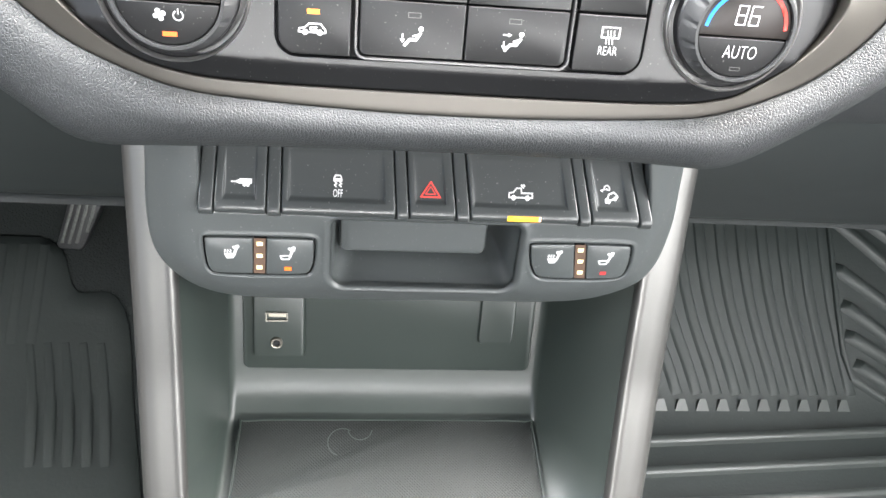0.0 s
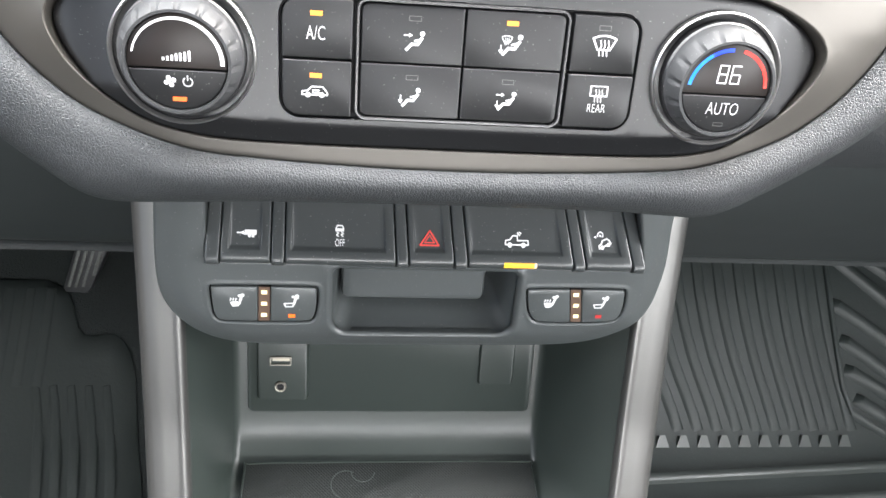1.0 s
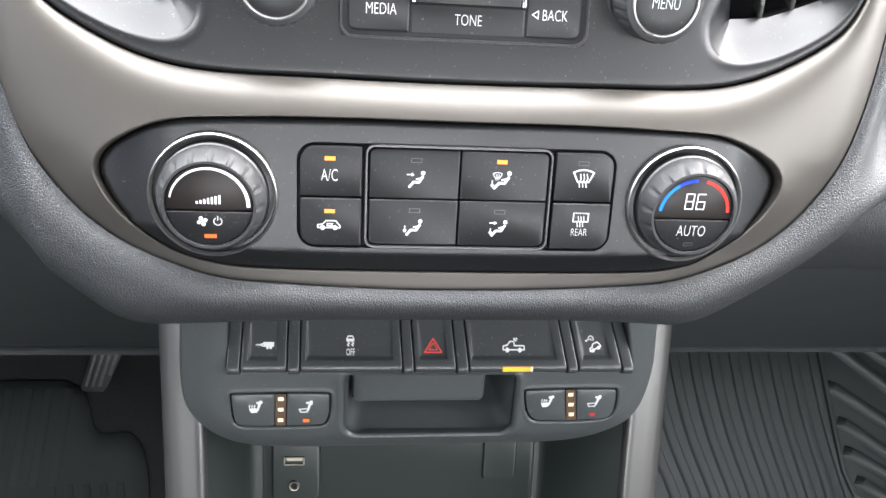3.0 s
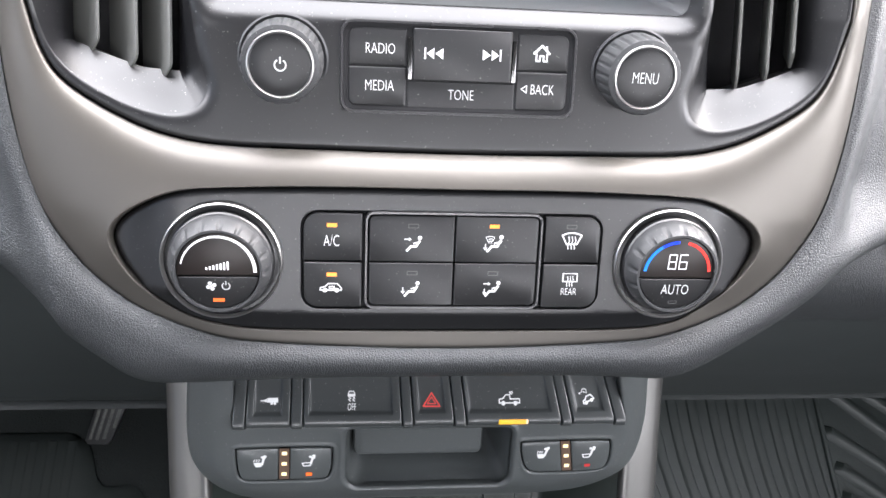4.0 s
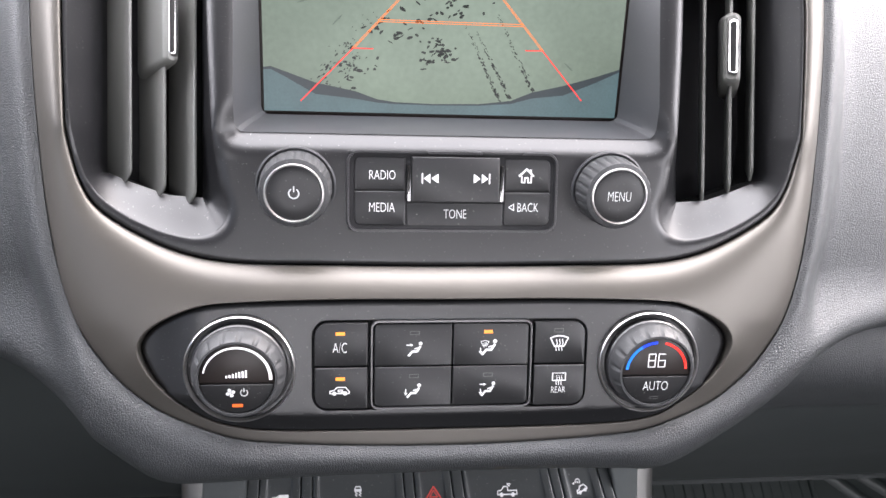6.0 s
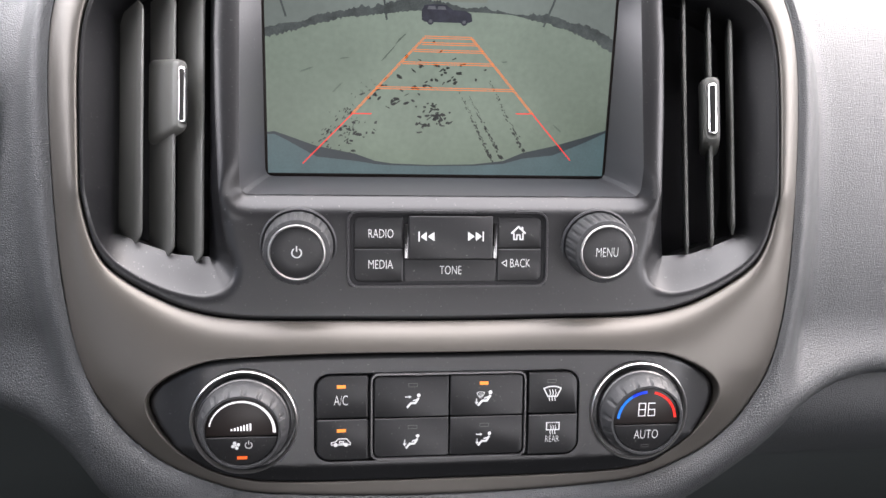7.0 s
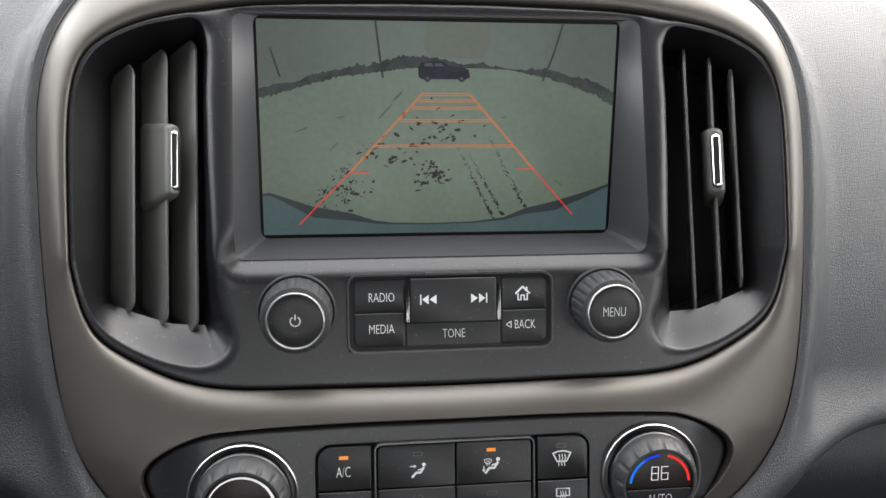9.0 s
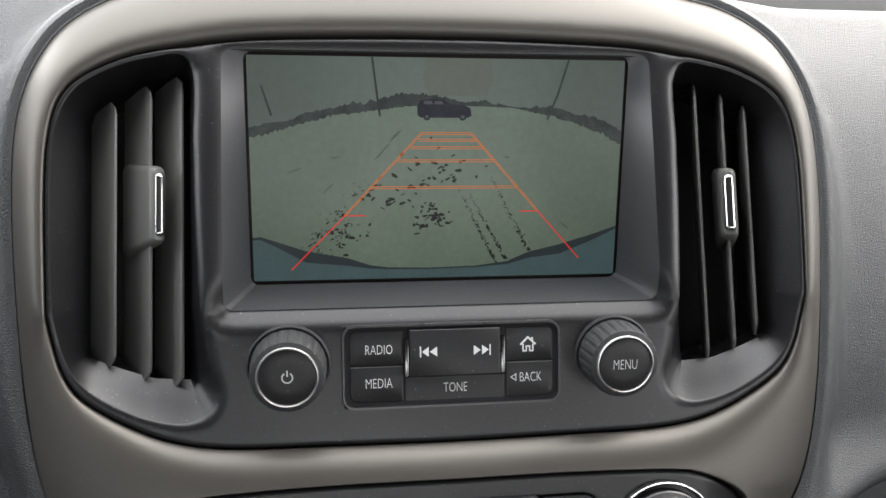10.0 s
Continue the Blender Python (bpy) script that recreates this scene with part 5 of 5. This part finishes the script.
for u0, u1, pad, mark, lb in SWITCH_ROW:
    sw = thing("rocker_switch", SWITCHES, ((u0 + u1) / 2, -0.0138, -0.03), "black " + lb, "switch", "rocker switches in a row")
    body = part("rocker", rocker(u0 + 0.0002, u1 - 0.0002, pad), KEY_PLASTIC, sw, sharp=50)
    ink = lambda u, v: float(rocker_face(v)) - recess(u, v, pad)
    if mark is None:
        c = (-0.0004, -0.0016)
        tri = lambda s: [(c[0] - s, c[1] - s * 0.49), (c[0] + s, c[1] - s * 0.49), (c[0], c[1] + s * 0.84), (c[0] - s, c[1] - s * 0.49)]
        part("marking", on(join(stroke([tri(0.0043)], 0.0006), stroke([tri(0.0022)], 0.0004)), ink, 0.0003), RED_INK, body, "red warning triangle")
    else:
        part("marking", on(mark, ink, 0.0003), WHITE_INK, body, WHITE)
    if "cargo" in lb:
        bar = [[(u, v, float(rocker_face(v)) + h) for u, h in ((0.0343, -0.001), (0.0344, 0.0004), (0.0347, 0.0006), (0.0494, 0.0006), (0.0497, 0.0004), (0.0498, -0.001))] for v in (-0.0118, -0.0115, -0.0105, -0.0093, -0.0090)]
        bar[0] = [(u, v, w - 0.0008) for u, v, w in bar[0]]
        bar[-1] = [(u, v, w - 0.0008) for u, v, w in bar[-1]]
        part("indicator", loft(bar, closed=False), LIT_BAR, body, "lit amber bar")
for i, (u0, u1) in enumerate(((-0.1003, -0.0942), (-0.0713, -0.0657), (-0.0151, -0.0100), (0.0116, 0.0173), (0.0679, 0.0731), (0.0964, 0.1022))):
    vs, fs = rocker(u0, u1, None)
    part("divider", ([(u, v - 0.0006, w + 0.0006) for u, v, w in vs], fs), KEY_PLASTIC, switch_panel, sharp=50)

for outline, strip, icons, v_icon, v_mid, gap in SEATS:
    edge = softened(outline, 0.0011)
    inner = shrunk(edge, 0.0008)
    lo, hi = inner.min(0), inner.max(0)
    sw = thing("seat_heater_switch", SWITCHES, (strip, lo[1], -0.004), "charcoal seat heater switch with three amber lamps", "switch", "seat heater switches")
    bed = part("bezel", loft([flat_loop(edge, -0.0012), flat_loop(edge, -0.0040)], cap=True), DEEP, sw, "dark gap round the switch")
    halves = []
    for side in (-1, 1):
        at = lambda v: lean(strip, v) + side * 0.0030
        half = [p for p in inner if (p[0] - at(p[1])) * side > 0.0004]
        k = max(range(len(half)), key=lambda i: math.dist(half[i], half[i - 1]))
        half = half[k:] + half[:k]
        top, low = (half[-1][1], half[0][1])
        q = np.array([*half, (at(top), top), (at(low), low)])
        halves.append(part("rocker", key(resample(q, 0.0009), -0.0015, 0.0016, 0.0007), GRAIN_PLASTIC, sw))
    v0, v1 = lo[1] + 0.0002, hi[1] - 0.0002
    led = part("indicator_strip", on(poly((lean(strip, v0) - 0.0026, v0), (lean(strip, v0) + 0.0026, v0), (lean(strip, v1) + 0.0026, v1), (lean(strip, v1) - 0.0026, v1)), -0.0006, 0.0003), LED_STRIP, sw, "brown indicator strip")
    for dv in (gap, 0.0, -gap):
        v = v_mid + dv
        c = lean(strip, v)
        part("lamp", on(poly((c - 0.0013, v - 0.0010), (c + 0.0013, v - 0.0010), (c + 0.0013, v + 0.0010), (c - 0.0013, v + 0.0010)), -0.0006, 0.0006), CREAM_LED, led, "lit cream-coloured lamp")
    part("marking", on(placed(HEATED, icons[0], v_icon, 0.0074), 0.0001, 0.0003), WHITE_INK, halves[0], WHITE)
    part("marking", on(placed(BACKREST, icons[1], v_icon, 0.0074), 0.0001, 0.0003), WHITE_INK, halves[1], WHITE)
    part("indicator", on(stroke([[(icons[1] - 0.0010, v_icon - 0.0082), (icons[1] + 0.0010, v_icon - 0.0082)]], 0.0019), 0.0001, 0.0003), LIT_ORANGE if strip < 0 else DARK_RED, halves[1], "small warm indicator")

# ---- lower console: rails, storage bin, sockets ----
def rail(outer, inner):
    """A silver side rail: a crowned strip with rounded edges, along the stack's lean."""
    sgn = 1 if inner > outer else -1
    rows_ = []
    for v in np.linspace(-0.055, -0.36, 40):
        s = np.interp(v, [-0.36, -0.25, -0.16, -0.08, -0.055], [0.0005, 0.0, -0.0002, -0.0009, -0.0012]) * sgn
        s += sgn * float(np.interp(v, [-0.36, -0.28, -0.20, -0.10], [0.0045, 0.0026, 0.0008, 0.0]))
        o, n = outer + s, inner + s
        width = abs(n - o)
        prof = [(0, -0.030), (0, -0.0075), (0.0010, -0.0035), (0.0035, -0.0012), (0.006, -0.0006), (width * 0.5, 0.0002), (width - 0.0060, 0.0), (width - 0.0042, 0.0003), (width - 0.0028, 0.0007), (width - 0.0016, 0.0003), (width - 0.0006, -0.0014), (width, -0.0055), (width + 0.0004, -0.020)]
        prof = [(a, w - 0.080 + float(np.interp(v, [-0.36, -0.28, -0.20, -0.10], [0.026, 0.014, 0.004, 0.0]))) for a, w in prof]
        rows_.append([(o + sgn * a, v, w) for a, w in prof])
    return loft(rows_, closed=False)


console = thing("centre_console", CONSOLE, (0, -0.30, -0.10), "dark plastic centre console with silver side rails", "centre console")
part("side_rail", rail(-0.1386, -0.1152), RAIL_SILVER, console, "satin silver side rail", sharp=60)
part("side_rail", rail(0.1357, 0.1122), RAIL_SILVER, console, "satin silver side rail", sharp=60)

for side, x in ((-1, -0.1390), (1, 0.1362)):
    a, b = STACK @ Vector((x, -0.05, -0.098)), STACK @ Vector((x, -0.37, -0.098))
    ring2 = [(a.y, a.z), (0.80, a.z), (0.80, -0.02), (b.y - 0.02, -0.02), (b.y, b.z)]
    x2 = x - side * 0.006
    vs = [tuple(to_stack @ Vector((xx, y, z))) for xx in (x, x2) for y, z in ring2]
    n = len(ring2)
    fs = [tuple(range(n)), tuple(range(2 * n - 1, n - 1, -1))] + [(i, (i + 1) % n, n + (i + 1) % n, n + i) for i in range(n)]
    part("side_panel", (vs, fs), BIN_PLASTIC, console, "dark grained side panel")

PROFILE = [(-0.120, -0.137), (-0.160, -0.137), (-0.200, -0.137), (-0.226, -0.137), (-0.2340, -0.1368), (-0.2395, -0.1360), (-0.2440, -0.1345), (-0.2480, -0.1325), (-0.2510, -0.1310), (-0.2541, -0.1293)]
for s in np.linspace(0.008, 0.052, 6):
    PROFILE.append((-0.2541 - 0.53 * s, -0.1293 + 0.848 * s))
rows_ = []
for v, w in PROFILE:
    rim_w = -0.0840 + float(np.interp(v, [-0.36, -0.28, -0.20, -0.10], [0.026, 0.014, 0.004, 0.0]))
    in_l, in_r = (e + k * float(np.interp(v, [-0.36, -0.28, -0.20, -0.10], [0.0045, 0.0026, 0.0008, 0.0])) for e, k in ((-0.1156, 1), (0.1126, -1)))
    t = np.clip((w - rim_w) / (-0.137 - rim_w), -1, 1)
    lerp = lambda a, b, k: a + (b - a) * k
    rows_.append([(in_l, v, rim_w), (lerp(in_l, -0.1010, 0.35), v, lerp(rim_w, w, 0.2)), (lerp(in_l, -0.1000, 0.75), v, lerp(rim_w, w, 0.6)), (-0.1005, v, lerp(rim_w, w, 0.90)), (-0.0990, v, lerp(rim_w, w, 0.98)), (-0.0960, v, w), (-0.05, v, w), (0, v, w), (0.04, v, w),
                  (0.0785, v, w), (0.0815, v, lerp(rim_w, w, 0.98)), (0.0830, v, lerp(rim_w, w, 0.90)), (lerp(in_r, 0.0830, 0.75), v, lerp(rim_w, w, 0.6)), (lerp(in_r, 0.0830, 0.35), v, lerp(rim_w, w, 0.2)), (in_r, v, rim_w)])
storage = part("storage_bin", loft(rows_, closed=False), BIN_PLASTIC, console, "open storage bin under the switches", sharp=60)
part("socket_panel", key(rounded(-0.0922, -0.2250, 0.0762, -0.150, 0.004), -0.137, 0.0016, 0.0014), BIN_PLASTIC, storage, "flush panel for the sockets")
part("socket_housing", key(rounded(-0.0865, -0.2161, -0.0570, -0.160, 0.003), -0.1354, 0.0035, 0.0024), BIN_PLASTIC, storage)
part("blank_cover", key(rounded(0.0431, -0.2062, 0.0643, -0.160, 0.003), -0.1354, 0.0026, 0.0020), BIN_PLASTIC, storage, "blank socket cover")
usb = thing("usb_socket", CONSOLE, (-0.073, -0.190, -0.132), "metal-rimmed USB socket in the bin's back wall", "socket")
part("shell", loft([flat_loop(rounded(-0.0790, -0.1925, -0.0668, -0.1872, 0.0006), w) for w in (-0.1340, -0.1308)] + [flat_loop(rounded(-0.0783, -0.1918, -0.0675, -0.1879, 0.0004), w) for w in (-0.1308, -0.1335)], cap=True), USB_METAL, usb, "pale metal shell")
part("tongue", block(-0.0775, -0.1900, -0.1338, -0.0679, -0.1884, -0.1316, 0.0002), USB_WHITE, usb, "cream plastic tongue")
aux = thing("audio_jack", CONSOLE, (-0.073, -0.2062, -0.132), "round audio jack socket with a metal ring", "socket")
part("ring", lathe([(0.0034, -0.1325), (0.0034, -0.1310), (0.0030, -0.1305), (0.0022, -0.1306), (0.0019, -0.1325)], 32, at=(-0.0730, -0.2062, 0), cap=False), USB_METAL, aux, "metal ring")
part("bore", lathe([(0.0020, -0.1316), (0.001, -0.1317)], 20, at=(-0.0730, -0.2062, 0)), DEEP, aux)

MAT_RUBBER = surface("knurled_bin_mat", (0.012, 0.0145, 0.0135), 0.5, vary=0.15)
n, l = MAT_RUBBER.node_tree.nodes, MAT_RUBBER.node_tree.links
geo, rot, wave1, wave2, mul, bmp = (n.new(k) for k in ("ShaderNodeNewGeometry", "ShaderNodeMapping", "ShaderNodeTexWave", "ShaderNodeTexWave", "ShaderNodeMath", "ShaderNodeBump"))
rot.inputs["Rotation"].default_value = (0, 0, radians(45))
l.new(geo.outputs["Position"], rot.inputs["Vector"])
for wv, d in ((wave1, "X"), (wave2, "Y")):
    wv.bands_direction = d
    wv.inputs["Scale"].default_value = 230
    l.new(rot.outputs["Vector"], wv.inputs["Vector"])
mul.operation = "MULTIPLY"
l.new(wave1.outputs["Fac"], mul.inputs[0])
l.new(wave2.outputs["Fac"], mul.inputs[1])
bmp.inputs["Distance"].default_value = 0.00022
l.new(mul.outputs[0], bmp.inputs["Height"])
l.new(bmp.outputs["Normal"], n["Principled BSDF"].inputs["Normal"])
bin_z = (STACK @ Vector((0, -0.2541, -0.1293))).z
mat_loop = smooth_loop([(-0.0935, 0.2440), (-0.0905, 0.2475), (-0.05, 0.2482), (0.04, 0.2482), (0.0765, 0.2475), (0.0795, 0.2440), (0.0810, 0.20), (0.0820, 0.1950), (-0.0955, 0.1950), (-0.0950, 0.20)], 0.004)
bin_mat = thing("bin_mat", LOWERED, (0, 0.22, bin_z), "black knurled rubber mat in the storage bin", "mat")
part("sheet", key(mat_loop, bin_z - 0.002, 0.0045, 0.0012), MAT_RUBBER, bin_mat)
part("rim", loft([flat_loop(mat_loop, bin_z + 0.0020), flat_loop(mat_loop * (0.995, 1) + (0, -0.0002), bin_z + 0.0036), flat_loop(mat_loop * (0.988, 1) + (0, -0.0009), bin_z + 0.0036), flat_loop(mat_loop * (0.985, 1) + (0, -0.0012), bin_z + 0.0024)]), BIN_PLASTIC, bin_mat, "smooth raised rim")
SCUFF = surface("grey_scuff", (0.06, 0.066, 0.063), 0.6, vary=0.3)
part("scuff", on(stroke([arc(-0.034, 0.2335, 0.0085, 60, 250, 14), arc(-0.024, 0.2420, 0.0070, 190, 350, 12)], 0.0006), bin_z + 0.0026, 0.0003), SCUFF, bin_mat, "pale curved scuff marks")

# ---- footwells: mats and pedal ----
def mat_sheet(outline, lift, thick, step=0.012):
    def height(p):
        d = distance(p, outline)
        return np.array([floor_z(y) for y in p[:, 1]]) + lift + thick - round_off(d, thick * 0.8)
    return panel(outline, [], height, step, skirt=thick)


def rib(line, width, height, z0, ends=True):
    """A moulded rib along a line on the mat, tapered at its ends."""
    pts = np.array(line, float)
    sections = []
    for i, (x, y) in enumerate(pts):
        a, b = pts[max(i - 1, 0)], pts[min(i + 1, len(pts) - 1)]
        t = (b - a) / (np.linalg.norm(b - a) or 1)
        nx, ny = -t[1], t[0]
        h = height
        sec = []
        for k, f in ((-0.5, 0), (-0.36, 0.85), (-0.2, 1), (0.2, 1), (0.36, 0.85), (0.5, 0)):
            px_, py_ = x + nx * width * k, y + ny * width * k
            sec.append((px_, py_, floor_z(py_) + z0 + h * f))
        sections.append(sec)
    if ends:
        for end, nb in ((0, 1), (-1, -2)):
            t = pts[end] - pts[nb]
            t = t / (np.linalg.norm(t) or 1) * height * 1.2
            e = [(x + t[0], y + t[1], floor_z(y + t[1]) + z0) for x, y, z in sections[end]]
            sections = [e] + sections if end == 0 else sections + [e]
    return loft(sections, closed=False)


# paler than the mat: wear, and sheen on upward faces put into the colour
STUD_RUBBER = surface("worn_sheen_pale_rubber", (0.060, 0.068, 0.065), 0.35, vary=0.2)
pmat = thing("floor_mat", WORLD, (0.45, 0.40, 0.0), "black ribbed rubber floor mat in the passenger footwell", "floor mat", "rubber floor mats")
p_out = smooth_loop([(0.150, 0.10), (0.150, 0.45), (0.165, 0.66), (0.20, 0.70), (0.66, 0.70), (0.69, 0.66), (0.70, 0.30), (0.70, 0.10)], 0.012)
part("sheet", mat_sheet(p_out, -0.005, 0.006), FLOOR_RUBBER, pmat)
Z0 = 0.0005
for i in range(-5, 5):
    # the long ribs bow outwards towards their rear ends
    top, low = 0.387 + 0.0235 * i, 0.4100 + 0.0213 * i
    part("rib", rib([(low + (top - low) * k, y) for k, y in ((-0.04, 0.434), (0.06, 0.448), (0.22, 0.465), (0.42, 0.483), (0.62, 0.503), (0.80, 0.528), (0.93, 0.560), (1.0, 0.604), (1.0, 0.66))], 0.0135, 0.0026, Z0), FLOOR_RUBBER, pmat)
for i in range(-2, 10):
    xs = 0.2860 + 0.0220 * i
    zs = floor_z(0.420) + Z0
    part("stud", ([(xs - 0.0080, 0.414, zs - 0.002), (xs + 0.0080, 0.414, zs - 0.002), (xs + 0.0030, 0.4250, zs + 0.0075), (xs - 0.0030, 0.4250, zs + 0.0075), (xs + 0.0030, 0.4285, zs), (xs - 0.0030, 0.4285, zs)],
                  [(0, 1, 2, 3), (1, 4, 2), (0, 3, 5), (3, 2, 4, 5), (0, 5, 4, 1)]), STUD_RUBBER, pmat)
for y in (0.385, 0.354, 0.322, 0.290, 0.258):
    part("cross_rib", rib([(x, y + 0.010 * (x - 0.3) / 0.24) for x in np.linspace(0.16, 0.68, 14)], 0.011, 0.007, Z0), STUD_RUBBER, pmat)
part("border_rib", rib([(0.490, 0.66), (0.489, 0.604), (0.490, 0.53), (0.492, 0.470), (0.499, 0.447), (0.533, 0.426), (0.66, 0.356)], 0.007, 0.006, Z0), FLOOR_RUBBER, pmat)
for (x0, y0), (x1, y1) in (((0.519, 0.640), (0.66, 0.553)), ((0.519, 0.608), (0.66, 0.520)), ((0.500, 0.597), (0.66, 0.478)), ((0.499, 0.549), (0.66, 0.447)), ((0.504, 0.514), (0.66, 0.410)), ((0.505, 0.486), (0.66, 0.401)), ((0.512, 0.458), (0.66, 0.363))):
    part("rib", rib([(x0 + (x1 - x0) * t, y0 + (y1 - y0) * t) for t in np.linspace(0, 1, 8)], 0.012, 0.0075, Z0), FLOOR_RUBBER, pmat)

dmat = thing("floor_mat", WORLD, (-0.40, 0.35, 0.0), "black ribbed rubber floor mat in the driver footwell, darkened for its shade", "floor mat", "rubber floor mats")
d_out = smooth_loop([(-0.70, 0.10), (-0.70, 0.54), (-0.66, 0.563), (-0.36, 0.563), (-0.325, 0.562), (-0.306, 0.553), (-0.298, 0.538), (-0.294, 0.524), (-0.283, 0.515), (-0.256, 0.516), (-0.238, 0.49), (-0.226, 0.42), (-0.19, 0.25), (-0.185, 0.10)], 0.010)
part("sheet", mat_sheet(d_out, -0.005, 0.008), SHADED_MAT, dmat)
for i in range(13):
    x = -0.320 - 0.0185 * i
    part("rib", rib([(x, 0.552), (x - 0.001, 0.52), (x - 0.003, 0.47)], 0.011, 0.0016, Z0 + 0.002), SHADED_MAT, dmat)
for i in range(5):
    x = -0.240 - 0.016 * i
    part("rib", rib([(x - 0.02, 0.47), (x - 0.012, 0.43), (x, 0.36)], 0.009, 0.0010, Z0 + 0.002), SHADED_MAT, dmat)

pedal = thing("accelerator_pedal", WORLD, (-0.280, 0.556, 0.10), "worn metal-faced accelerator pedal", "pedal")
pm = Matrix.Translation((-0.2885, 0.556, 0.117)) @ Euler((radians(62), 0, radians(-4))).to_matrix().to_4x4()
put = lambda sh: moved(sh, fn=lambda x, y, z: tuple(pm @ Vector((x, y, z))))
part("pad", put(key(np.array([(-0.0105, -0.033), (0.0090, -0.033), (0.0125, -0.030), (0.0290, 0.008), (0.0370, 0.030), (0.0350, 0.033), (0.0080, 0.033), (0.0055, 0.030), (-0.0125, -0.029)]), 0.0, 0.004, 0.002, skirt=0.008)), RUBBER, pedal, "dark rubber pad")
for u, a, b in ((-0.0075, -0.027, 0.029), (-0.0010, -0.027, 0.029), (0.0055, -0.026, 0.029), (0.0120, -0.014, 0.029)):
    # the strips lean with the pad
    strip_ = block(u - 0.0016, a, 0.0030, u + 0.0016, b, 0.0052, 0.0006)
    part("grip_strip", put(moved(strip_, fn=lambda x, y, z: (x + 0.30 * (y + 0.029), y, z))), PEDAL_STEEL, pedal, "brushed metal strip")
part("arm", put(block(0.010, 0.015, -0.020, 0.022, 0.16, -0.008, 0.003)), DEEP, pedal, "black pedal arm")

# ---- instrument binnacle beside the stack ----
pod = thing("instrument_binnacle", STACK, (-0.33, 0.03, -0.06), "black rounded instrument binnacle trim", "instrument cluster")
ring_c = [(-0.3270 + 0.112 * math.cos(t), 0.132 + 0.085 * math.sin(t)) for t in np.linspace(0, 2 * math.pi, 64, endpoint=False)]
section = [(0.0, -0.07), (0.0, -0.024), (0.002, -0.019), (0.006, -0.0175), (0.012, -0.021), (0.018, -0.050)]
cc = np.array((-0.3270, 0.132))
part("hood_ring", loft([[(*(cc + (np.array(p) - cc) * (1 - a / 0.112)), w) for p in ring_c] for a, w in section]), BLACK, pod, "satin black trim ring")
part("face", loft([[(*(cc + (np.array(p) - cc) * k), w) for p in ring_c] for k, w in ((0.86, -0.052), (0.4, -0.055))], cap=True), GLASS_BLACK, pod, "dark instrument face")
